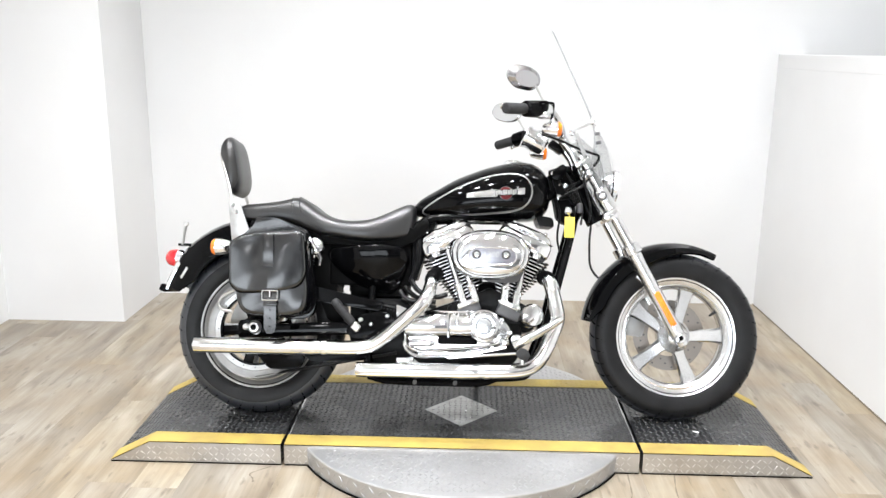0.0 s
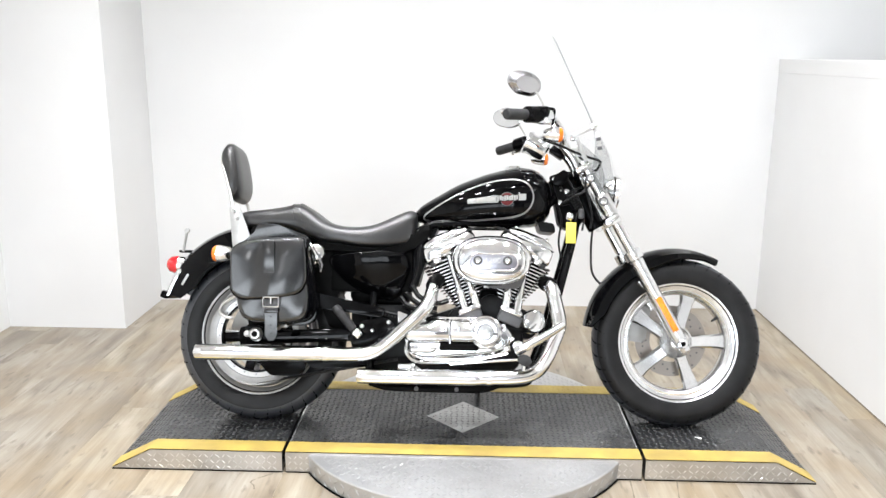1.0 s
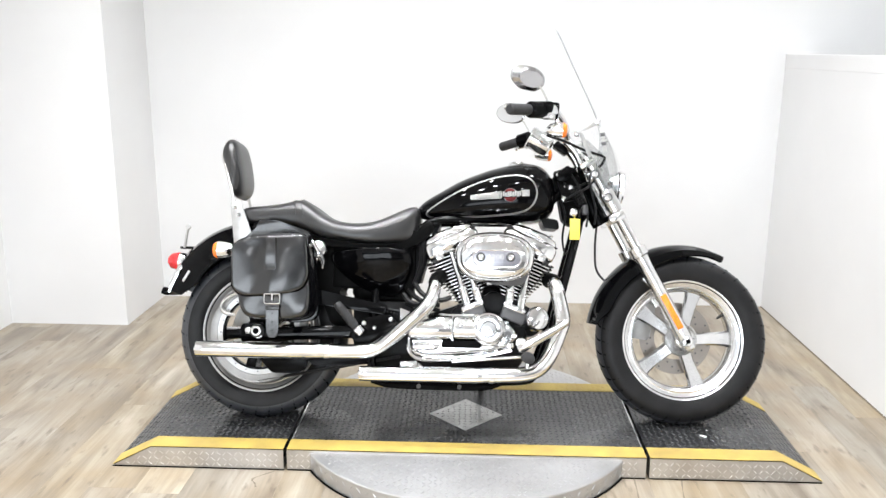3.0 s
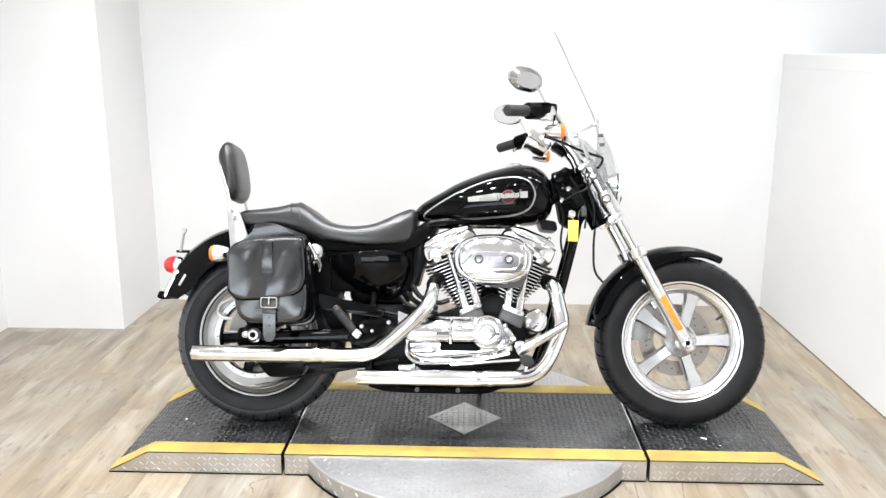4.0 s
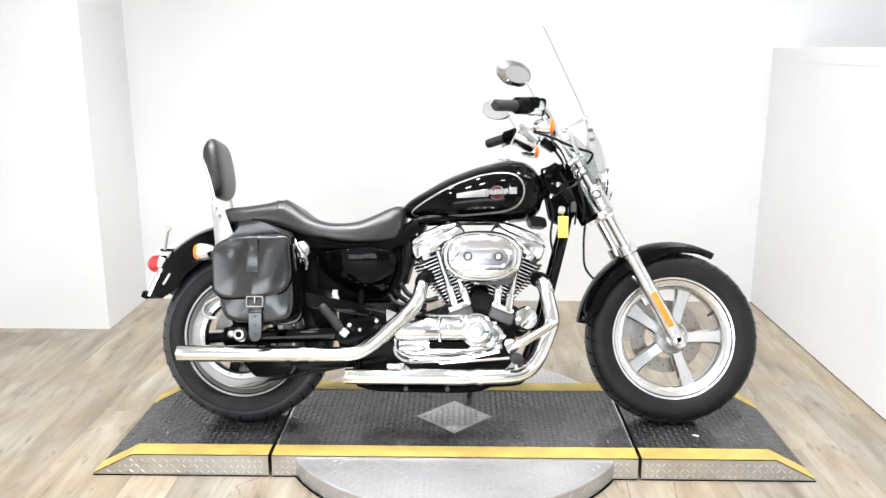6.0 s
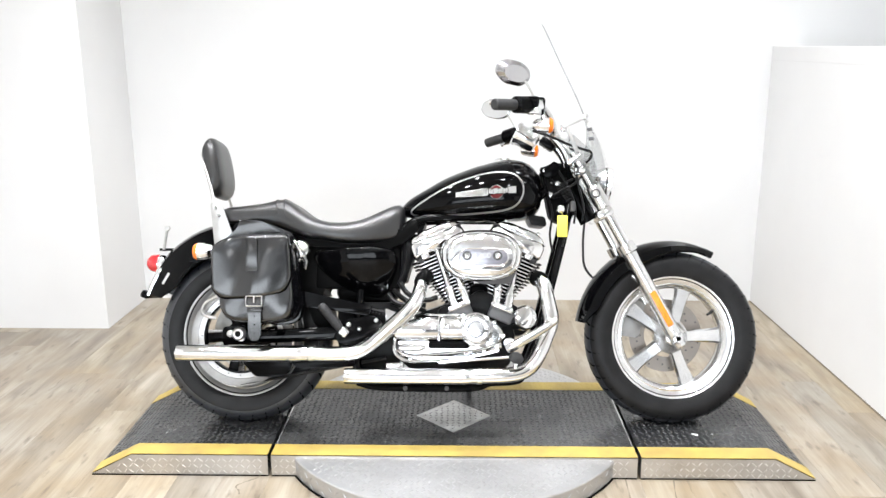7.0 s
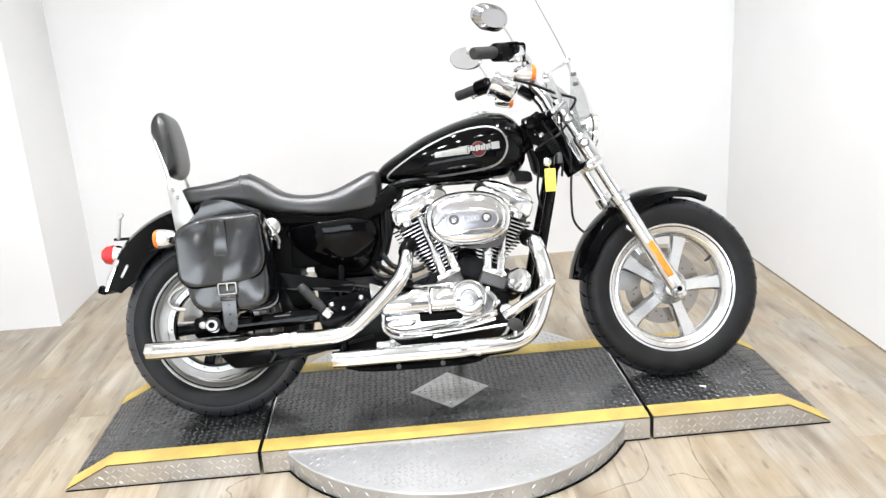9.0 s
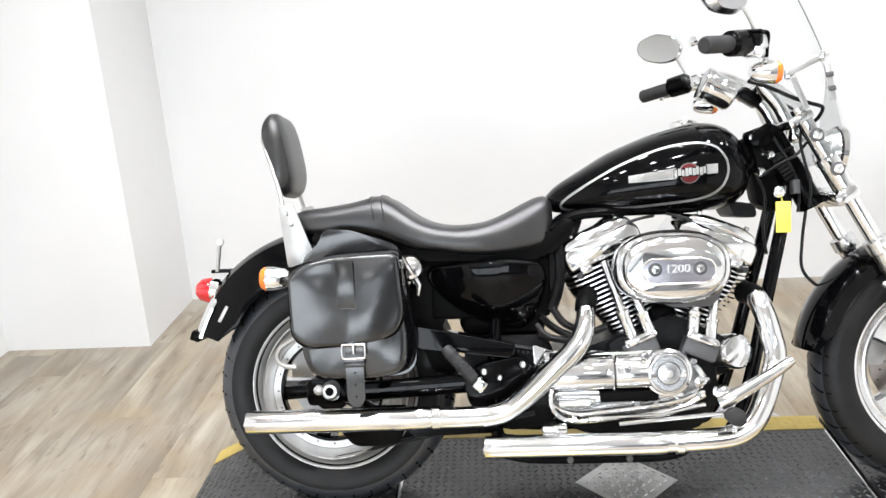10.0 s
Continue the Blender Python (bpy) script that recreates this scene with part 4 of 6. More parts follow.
tank_patch(0.106, 0.184, lambda x: base(x) - 0.0095, lambda x: base(x) + 0.0115, GROOVE, "badge_band", "dark lettered band as a plain bar", 8, 0.0044)
for k, (lo, hi) in enumerate(((9, 10), (5, 12), (7, 8), (8, 11), (6, 11), (8, 9), (7, 12), (9, 9), (6, 10))):
    tank_patch(0.1075 + 0.0084 * k, 0.114 + 0.0084 * k + 0.001 * (k % 2), lambda x, lo=lo: base(x) - lo * 0.001, lambda x, hi=hi: base(x) + hi * 0.001, BADGE, "badge_stroke", "silver stroke", 1, 0.0056)
cap = part("fuel_cap", lathe([(0.03, -0.012), (0.032, 0.0), (0.036, 0.004), (0.037, 0.014), (0.033, 0.021), (0.01, 0.024), (0.004, 0.024)], (0.178, 0.035, 0.922), (0.05, 0.1, 1), 24), CHROME, bike, "chrome fuel cap")

# seat
SEAT = [(-0.835, 0.700, 0.748, 0.085), (-0.80, 0.694, 0.757, 0.105), (-0.756, 0.692, 0.761, 0.115), (-0.68, 0.690, 0.771, 0.124), (-0.625, 0.680, 0.783, 0.130), (-0.60, 0.672, 0.783, 0.134),
        (-0.567, 0.658, 0.766, 0.142), (-0.53, 0.646, 0.738, 0.15), (-0.493, 0.640, 0.717, 0.154), (-0.45, 0.636, 0.705, 0.156), (-0.41, 0.629, 0.702, 0.155), (-0.36, 0.625, 0.706, 0.152),
        (-0.326, 0.623, 0.715, 0.147), (-0.28, 0.624, 0.735, 0.138), (-0.244, 0.627, 0.753, 0.128), (-0.21, 0.634, 0.766, 0.116), (-0.188, 0.648, 0.764, 0.1), (-0.178, 0.68, 0.75, 0.078)]
rings = []
for i in range(61):
    x = -0.835 + 0.657 * i / 60
    lo, hi, w = lerp_table(SEAT, x)
    ring = []
    for k in range(36):
        a = 2 * math.pi * k / 36
        cy, sz = math.cos(a), math.sin(a)
        zm = lo + (hi - lo) * 0.42
        y = math.copysign(abs(cy) ** 0.44, cy) * w
        z = zm + math.copysign(abs(sz) ** (0.66 if sz > 0 else 0.46), sz) * ((hi - zm) if sz > 0 else (zm - lo))
        ring.append((x, y, z))
    rings.append(ring)
seat = part("seat", ring_skin(bmesh.new(), rings), VINYL, bike, "black two-up vinyl seat", 70)
for xs in (-0.632, -0.604):
    lo, hi, w = lerp_table(SEAT, xs)
    zm = lo + (hi - lo) * 0.42
    pts = []
    for k in range(19):
        a = math.pi * k / 18
        cy, sz = math.cos(a), math.sin(a)
        pts.append((xs + 0.012 * (1 - sz), math.copysign(abs(cy) ** 0.44, cy) * (w + 0.0015), zm + sz ** 0.66 * (hi - zm + 0.0015) if sz > 0 else zm))
    part("seam", tube(pts, 0.0022, 6), VINYL, seat)

# sissy bar and pad
quad = round_outline([(-0.858, 0.765), (-0.822, 0.772), (-0.77, 0.635), (-0.84, 0.612)], 0.008)
for y in (-0.122, 0.114):
    pl = part("sissy_bar_plate", prism(quad, y, y + 0.008, 0.0015), PLATEBRIGHT, bike, "bare metal sissy bar side plate")
    for z, x in ((0.748, -0.838), (0.722, -0.826)):
        part("bolt", lathe([(0.007, 0), (0.007, 0.005), (0.004, 0.007)], (x, y, z), (0, -1, 0), 8), CHROME, pl)
bar = [(-0.848, -0.112, 0.755), (-0.858, -0.1, 0.8), (-0.876, -0.09, 0.86), (-0.9, -0.08, 0.935), (-0.903, -0.05, 0.945), (-0.904, 0.01, 0.948)]
bar += [(x, 0.02 - y, z) for x, y, z in reversed(bar[:-1])]
part("sissy_bar", tube(smooth_path(bar, 5), 0.0055, 10), STEEL, bike, "chrome sissy bar hoop")
pad_side = closed_curve([(-0.904, 0.959), (-0.896, 0.990), (-0.877, 1.009), (-0.853, 0.997), (-0.835, 0.94), (-0.821, 0.855), (-0.828, 0.812), (-0.842, 0.796), (-0.857, 0.795), (-0.871, 0.85), (-0.893, 0.915)], 4)
pad_side = [(x - 0.006, z) for x, z in pad_side]
pc = (sum(p[0] for p in pad_side) / len(pad_side), sum(p[1] for p in pad_side) / len(pad_side))


def pad_ring(v, grow=1.0):
    """The pad's outline at a share v of its half width."""
    s = max(0.02, (1 - abs(v) ** 4.5) ** (1 / 2.2)) * grow
    return [(pc[0] + (x - pc[0]) * (0.3 + 0.7 * s), 0.012 + v * 0.112, pc[1] + (z - pc[1]) * (0.45 + 0.55 * s)) for x, z in pad_side]


rings = [pad_ring(-1 + 2 * i / 28) for i in range(29)]
pad = part("backrest_pad", ring_skin(bmesh.new(), rings), PADVINYL, bike, "padded black vinyl backrest", 60)
for v in (-0.9, 0.9):
    rim = pad_ring(v, 1.012)
    part("piping", tube(rim + rim[:1], 0.0015, 6), PADVINYL, pad)

# saddlebag
bag_out = round_outline([(-0.79, 0.60), (-0.545, 0.63), (-0.523, 0.44), (-0.53, 0.366), (-0.62, 0.35), (-0.76, 0.358), (-0.786, 0.41)], 0.035, 5)
bag = part("saddlebag", creased(pillow(bag_out, -0.165, -0.285, 0.13, 5, dome=0.008), 0.003, 20, 2.0), LEATHER, bike, "black leather saddlebag with a buckled flap", 60)
flap_out = round_outline([(-0.80, 0.606), (-0.755, 0.632), (-0.69, 0.642), (-0.546, 0.647), (-0.541, 0.60), (-0.534, 0.505), (-0.553, 0.463), (-0.597, 0.446), (-0.68, 0.438), (-0.765, 0.434), (-0.797, 0.462)], 0.022, 5)
flap = part("flap", creased(pillow(flap_out, -0.278, -0.303, 0.06, dome=0.005), 0.0026, 16, 4.1), LEATHER, bag, "black leather flap with soft creases", 60)
for v in flap.data.vertices:
    if v.co.y < -0.284:
        v.co.y += 0.006 * math.cos((v.co.x + 0.735) * 2 * math.pi / 0.2 + 0.5 * math.sin(v.co.z * 18)) * min(1, max(0, (0.64 - v.co.z) / 0.04))
part("flap_edge", tube([(x, -0.289, z) for x, z in flap_out + flap_out[:1]], 0.003, 8), SATIN, bag)
part("flap_top", prism(round_outline([(-0.798, 0.585), (-0.756, 0.634), (-0.69, 0.645), (-0.546, 0.65), (-0.537, 0.6)], 0.012), -0.293, -0.17, 0.02, seg=4), LEATHER, bag, "", 60)
bm = prism(round_outline([(-0.8, 0.6), (-0.79, 0.64), (-0.752, 0.672), (-0.738, 0.705), (-0.67, 0.70), (-0.56, 0.66), (-0.545, 0.60)], 0.012), -0.165, -0.158, 0.002)
for v in bm.verts:
    v.co.y += 0.006 - (v.co.z - 0.6) * 0.1
part("yoke", bm, LEATHER, bag, "leather yoke strap under the seat")
part("back_panel", pillow(round_outline([(-0.62, 0.6), (-0.54, 0.6), (-0.52, 0.42), (-0.519, 0.372), (-0.545, 0.345), (-0.64, 0.34)], 0.03), -0.15, -0.19, 0.05), LEATHER, bag)
part("bag_seam", tube([(x, -0.2, z) for x, z in bag_out + bag_out[:1]], 0.004, 8), SATIN, bag)
part("strap_loop", prism(round_outline([(-0.689, 0.628), (-0.647, 0.632), (-0.642, 0.524), (-0.684, 0.525)], 0.004), -0.3135, -0.297, 0.0015), LEATHER, bag)
strap_path = [(-0.652, -0.297, 0.455), (-0.652, -0.303, 0.432), (-0.652, -0.305, 0.41), (-0.652, -0.304, 0.37), (-0.652, -0.3, 0.33), (-0.653, -0.296, 0.297)]
bm = bmesh.new()
rows = smooth_path(strap_path, 4)
ring_skin(bm, [[(p.x - w, p.y - 0.0022, p.z), (p.x + w, p.y - 0.0022, p.z), (p.x + w, p.y + 0.0022, p.z), (p.x - w, p.y + 0.0022, p.z)] for p, w in ((p, 0.0205 if i < len(rows) - 3 else (0.0185, 0.0145, 0.008)[i - len(rows) + 3]) for i, p in enumerate(rows))])
strap = part("strap", bm, LEATHER, bag, "leather closing strap")
part("strap_keeper", box((-0.652, -0.306, 0.397), (0.049, 0.011, 0.013), bev=0.003), LEATHER, bag)
for y, z in ((-0.3068, 0.378), (-0.3045, 0.35), (-0.3012, 0.322)):
    part("strap_hole", lathe([(0.0022, 0), (0.0022, 0.001)], (-0.652, y, z), (0, -1, 0), 8), GROOVE, bag)
bk = [(-0.6775, -0.312, 0.443), (-0.6785, -0.313, 0.438), (-0.6785, -0.312, 0.417), (-0.677, -0.311, 0.411), (-0.628, -0.311, 0.411), (-0.6265, -0.312, 0.417), (-0.6265, -0.313, 0.438), (-0.6275, -0.312, 0.443)]
bm = bmesh.new()
for p, q in zip(bk, bk[1:] + bk[:1]):
    tube([p, q], 0.0025, 8, bm)
tube([(-0.652, -0.316, 0.444), (-0.652, -0.315, 0.422)], 0.0022, 6, bm)
part("buckle", bm, CHROME, bag, "bright square roller buckle")
part("bag_ring", tube(smooth_path([(-0.548, -0.2, 0.632), (-0.535, -0.2, 0.61), (-0.525, -0.19, 0.59)], 4), 0.007, 8), CHROME, bag, "chrome fixing ring")

part("shock_cover", lathe([(0.02, -0.03), (0.031, -0.016), (0.033, 0.0), (0.027, 0.011), (0.012, 0.017), (0.004, 0.017)], (-0.532, -0.15, 0.602), (0.1, -1, 0.1), 22), CHROME, bike, "chrome shock absorber cap")
part("shock_cover_stay", tube([(-0.525, -0.15, 0.585), (-0.512, -0.15, 0.56), (-0.516, -0.148, 0.535)], [0.012, 0.009, 0.006], 10), CHROME, bike)

# swingarm, belt guard, shock, pegs
for y in (-0.135, 0.12):
    part("swingarm", box((-0.52, y, 0.308), (0.5, 0.026, 0.048), Matrix.Rotation(radians(-3), 4, "Y"), 0.008), GLOSS, bike)
part("adjuster_bolt", lathe([(0.009, 0), (0.012, 0.001), (0.012, 0.014), (0.006, 0.017)], (RX - 0.022, -0.15, AZ + 0.011), (0, -1, 0), 12), STEEL, bike)
part("brake_line", tube(smooth_path([(-0.825, -0.13, 0.44), (-0.853, -0.13, 0.425), (-0.87, -0.13, 0.411), (-0.876, -0.13, 0.388), (-0.862, -0.13, 0.37), (-0.83, -0.128, 0.364)], 5), 0.0062, 10), STEEL, bike, "bright curved brake line")
part("axle_spacer", lathe([(0.016, 0), (0.016, 0.06)], (RX + 0.012, -0.1, AZ), (0, -1, 0), 14), STEEL, bike)
part("axle_plate", prism(round_outline([(-0.8, 0.27), (-0.8, 0.335), (-0.72, 0.34), (-0.7, 0.28)], 0.015), -0.152, -0.12, 0.004), SATIN, bike)
part("belt_guard", prism(round_outline([(-0.575, 0.475), (-0.535, 0.462), (-0.283, 0.408), (-0.292, 0.376), (-0.51, 0.405), (-0.58, 0.43)], 0.008), -0.16, -0.105, 0.004), GLOSS, bike, "black belt guard")
bm = bmesh.new()
for z0, z1 in ((0.472, 0.385), (0.13, 0.225)):
    tube([(RX, -0.09, z0), (-0.24, -0.09, z1)], [0.006, 0.006], 6, bm, squash=2.2)
belt = part("drive_belt", bm, RUBBER, bike, "toothed rubber drive belt")
bm = bmesh.new()
for k in range(44):
    u = k / 43
    box((RX + (-0.24 - RX) * u, -0.09, 0.472 + (0.385 - 0.472) * u - 0.009), (0.005, 0.024, 0.006), bm=bm)
tagged(part("belt_tooth", bm, RUBBER, belt), kind="stuff")
for y in (-0.135, 0.135):
    sh = part("shock_absorber", tube([(-0.53, y, 0.595), (-0.56, y, 0.54), (-0.66, y, 0.375), (-0.69, y, 0.32)], [0.016, 0.019, 0.019, 0.014], 14), CHROME, bike)
    bm = bmesh.new()
    coil = [Vector((-0.545, y, 0.565)) + Vector((-0.12, 0, -0.2)) * (k / 90) + 0.026 * Vector((math.cos(k * 0.7) * 0.857, math.sin(k * 0.7), -math.cos(k * 0.7) * 0.515)) for k in range(91)]
    part("spring", tube(coil, 0.0042, 6, bm), SATIN, sh)
    part("shock_bolt", lathe([(0.016, -0.02), (0.019, 0.0), (0.017, 0.01), (0.01, 0.014), (0.004, 0.014)], (-0.532, y, 0.597), (0, math.copysign(1, y), 0), 16), CHROME, sh)
peg = part("passenger_peg", tube([(-0.452, -0.215, 0.415), (-0.448, -0.215, 0.41), (-0.388, -0.205, 0.337), (-0.384, -0.205, 0.333)], [0.010, 0.0145, 0.0145, 0.01], 14), RUBBER, bike, "ribbed rubber passenger peg folded up")
for k in range(7):
    u = 0.12 + 0.115 * k
    part("peg_rib", tube([(-0.448 + 0.06 * u, -0.215 + 0.01 * u, 0.41 - 0.073 * u), (-0.4445 + 0.06 * u, -0.2145 + 0.01 * u, 0.4058 - 0.073 * u)], 0.0162, 14), RUBBER, peg)
part("peg_mount", box((-0.372, -0.2, 0.322), (0.03, 0.03, 0.03), Matrix.Rotation(radians(40), 4, "Y"), 0.006), CHROME, peg)
for x, z, r in ((-0.362, 0.345, 0.008), (-0.325, 0.33, 0.007), (-0.268, 0.36, 0.008)):
    part("bolt", lathe([(r, -0.01), (r, 0.006), (r * 0.6, 0.01), (0.002, 0.01)], (x, -0.165, z), (0, -1, 0), 10), STEEL, bike)
part("peg_bracket", prism(round_outline([(-0.42, 0.30), (-0.38, 0.36), (-0.27, 0.38), (-0.23, 0.33), (-0.27, 0.28), (-0.38, 0.275)], 0.02), -0.16, -0.11, 0.005), SATIN, bike)

# side cover and frame
cover = round_outline([(-0.507, 0.578), (-0.49, 0.602), (-0.411, 0.610), (-0.284, 0.618), (-0.208, 0.606), (-0.194, 0.562), (-0.212, 0.503), (-0.232, 0.455), (-0.256, 0.428), (-0.315, 0.44), (-0.385, 0.466), (-0.44, 0.502), (-0.489, 0.547)], 0.02, 4)
bm = pillow(cover, -0.06, -0.152, 0.065, 7, dome=0.0005)
for v in bm.verts:
    k = min(1.0, max(0.0, (-0.06 - v.co.y) / 0.09))
    v.co.y += k * (0.045 * ((v.co.x + 0.31) / 0.16) ** 2 + 0.055 * max(0.0, (0.6 - v.co.z) / 0.14) ** 1.8)
part("side_cover", bm, GLOSS, bike, "glossy black side cover", 50)
part("inner_fender", prism(round_outline([(-0.66, 0.64), (-0.44, 0.63), (-0.44, 0.53), (-0.47, 0.47), (-0.45, 0.42), (-0.43, 0.33), (-0.49, 0.33), (-0.53, 0.44), (-0.57, 0.52)], 0.02), -0.085, 0.085, 0.008), FIN, bike)
part("oil_tank", box((-0.31, 0.0, 0.5), (0.22, 0.16, 0.16), bev=0.03), FIN, bike)
part("transmission_case", prism(round_outline([(-0.41, 0.42), (-0.2, 0.42), (-0.17, 0.3), (-0.19, 0.19), (-0.33, 0.18), (-0.41, 0.25)], 0.03), -0.085, 0.1, 0.01), DARK, bike, "dark cast gearbox case")
part("battery_box", box((-0.34, 0.01, 0.55), (0.3, 0.2, 0.17), bev=0.012), FIN, bike)
part("seat_pan", prism(round_outline([(-0.78, 0.70), (-0.6, 0.69), (-0.2, 0.66), (-0.14, 0.72), (-0.12, 0.68), (-0.2, 0.61), (-0.5, 0.615), (-0.78, 0.66)], 0.02), -0.11, 0.11, 0.01), FIN, bike)
for y in (-0.085, 0.085):
    part("frame_rail", tube(smooth_path([(0.36, y * 0.4, 0.86), (0.22, y * 0.7, 0.735), (0.0, y, 0.722), (-0.12, y, 0.715), (-0.2, y * 0.9, 0.675), (-0.4, y, 0.63), (-0.55, y, 0.64), (-0.8, y, 0.66)], 5), 0.015, 10), SATIN, bike, "black frame tube")
    part("frame_downtube", tube(smooth_path([(0.41, y * 0.45, 0.80), (0.389, y * 0.7, 0.68), (0.335, y * 0.9, 0.47), (0.285, y * 1.1, 0.28), (0.24, y * 1.2, 0.178), (0.18, y * 1.25, 0.15), (-0.1, y * 1.25, 0.148), (-0.28, y * 1.2, 0.155), (-0.34, y * 1.2, 0.2), (-0.33, y, 0.45), (-0.3, y, 0.64)], 5), 0.0165, 12), GLOSS, bike, "black frame tube")
part("steering_head", tube([fork(0.5, 0, -0.055), fork(0.71, 0, -0.055)], 0.032, 16), SATIN, bike)
part("neck_gusset", prism(round_outline([(0.30, 0.89), (0.395, 0.90), (0.425, 0.80), (0.41, 0.70), (0.34, 0.72), (0.325, 0.80)], 0.015), -0.035, 0.035, 0.006), FIN, bike)
part("wiring_cover", prism(round_outline([(0.325, 0.875), (0.36, 0.895), (0.405, 0.905), (0.432, 0.86), (0.442, 0.80), (0.43, 0.735), (0.40, 0.70), (0.35, 0.715), (0.332, 0.79)], 0.015), -0.02, 0.05, 0.006), FIN, bike, "black wiring cover under the neck")
part("ignition_panel", prism(round_outline([(0.315, 0.88), (0.36, 0.905), (0.4, 0.86), (0.385, 0.80), (0.34, 0.79)], 0.012), -0.062, -0.03, 0.005), FIN, bike)
cover_block = part("wiring_block", box((0.39, -0.055, 0.808), (0.03, 0.05, 0.066), Matrix.Rotation(radians(-31), 4, "Y"), 0.004), FIN, bike, "ribbed black connector block")
for k in range(6):
    d = -0.025 + 0.01 * k
    part("block_rib", box((0.39 - d * 0.515, -0.0815, 0.808 + d * 0.857), (0.028, 0.004, 0.004), Matrix.Rotation(radians(-31), 4, "Y"), 0.001), DARK, cover_block)
part("relay", box((0.416, -0.075, 0.762), (0.017, 0.03, 0.034), bev=0.003), GREY, bike, "small grey relay")
part("neck_bracket", prism(round_outline([(0.31, 0.868), (0.318, 0.9), (0.352, 0.922), (0.372, 0.905), (0.36, 0.872), (0.335, 0.86)], 0.006), -0.085, -0.07, 0.003), SATIN, bike, "black lock bracket")
for x, z, r in ((0.363, 0.843, 0.0115), (0.34, 0.802, 0.0125), (0.33, 0.872, 0.006), (0.341, 0.845, 0.005)):
    part("bolt", lathe([(r, -0.02), (r, 0.004), (r * 0.6, 0.010), (0.002, 0.011)], (x, -0.066, z), (0, -1, 0), 14), CHROME, bike)
part("ignition_switch", tube([(0.306, -0.05, 0.882), (0.311, -0.05, 0.884), (0.36, -0.045, 0.9), (0.385, -0.04, 0.906)], [0.012, 0.019, 0.02, 0.015], 18), SATIN, bike, "black ignition switch barrel")
part("bolt", lathe([(0.0075, -0.01), (0.0075, 0.003), (0.003, 0.005)], (0.318, -0.07, 0.888), (0, -1, 0), 12), CHROME, bike)
part("coil_cover", prism(round_outline([(0.255, 0.735), (0.32, 0.725), (0.325, 0.69), (0.27, 0.695)], 0.01), -0.07, 0.07, 0.004), DARK, bike)
part("hang_tag", box((0.376, -0.106, 0.6895), (0.036, 0.003, 0.075), Matrix.Rotation(radians(1), 4, "Y"), 0.001), TAGYELLOW, bike, "small yellow hang tag")
part("tag_string", tube([(0.376, -0.104, 0.727), (0.375, -0.09, 0.75), (0.372, -0.07, 0.755)], 0.0012, 5), TAGYELLOW, bike)
part("ignition_key", lathe([(0.014, 0), (0.015, 0.012), (0.010, 0.018), (0.003, 0.02)], (0.372, -0.085, 0.75), (0, -1, 0), 14), CHROME, bike)

# engine
CR = Vector((0.078, 0, 0.30))
case = part("crankcase", prism(round_outline([(-0.21, 0.36), (-0.2, 0.22), (-0.12, 0.17), (0.12, 0.165), (0.2, 0.2), (0.215, 0.33), (0.15, 0.42), (0.0, 0.425), (-0.1, 0.39)], 0.04), -0.10, 0.13, 0.012), DARK, bike, "dark cast crankcase")
cam_out = round_outline([(-0.212, 0.316), (-0.18, 0.362), (-0.108, 0.384), (0.03, 0.388), (0.105, 0.378), (0.16, 0.345), (0.182, 0.306), (0.15, 0.272), (0.1, 0.238), (-0.05, 0.218), (-0.15, 0.215), (-0.196, 0.236)], 0.02, 4)
gear = part("gear_cover", pillow(cam_out, -0.09, -0.16, 0.06, 5, dome=0.004), CHROME, bike, "chrome gear case cover", 50)
# the barrel of the upper half, and the ledge under it
barrel = [(-0.152, 0.286), (-0.172, 0.292), (-0.186, 0.306), (-0.192, 0.326), (-0.188, 0.35), (-0.174, 0.37), (-0.15, 0.381)]
for x0, x1, name, grow in ((-0.206, -0.054, "sprocket_cover", 0.003), (-0.051, 0.12, "cam_barrel", 0.0)):
    rings = [[(x, (y - grow) * k - 0.15 * (1 - k), 0.335 + (z - 0.335) * k) for y, z in barrel + [(-0.1, 0.381), (-0.1, 0.286)]] for x, k in ((x0, 0.9), (x0 + 0.004, 0.985), (x0 + 0.01, 1.0), (x1 - 0.004, 1.0), (x1, 0.97))]
    part(name, ring_skin(bmesh.new(), rings), CHROME, gear, "chrome rounded cover", 50)
part("cover_ledge", box((-0.035, -0.162, 0.2775), (0.29, 0.03, 0.012), bev=0.003), CHROME, gear)
# black panel paints a dark reflection onto the chrome cover
part("cover_dark_reflection", prism(round_outline([(-0.088, 0.290), (0.05, 0.290), (0.05, 0.266), (-0.088, 0.266)], 0.006), -0.1785, -0.15, 0.001), FIN, gear, "black panel standing in for a dark reflection under the ledge")
part("cover_bullet", tube([(-0.198, -0.176, 0.268), (-0.185, -0.184, 0.268), (-0.115, -0.187, 0.268), (-0.1, -0.18, 0.268)], [0.006, 0.012, 0.012, 0.006], 14), CHROME, gear)
for r0, dz in ((0.0065, 0.0), (0.005, 0.018)):
    part("cover_rib", tube(smooth_path([(-0.205, -0.17, 0.31), (-0.2, -0.176, 0.25 + dz), (-0.152, -0.178, 0.222 + dz), (-0.05, -0.178, 0.228 + dz), (0.08, -0.176, 0.242 + dz), (0.16, -0.168, 0.275 + dz * 0.4)], 4), r0, 8), CHROME, gear)
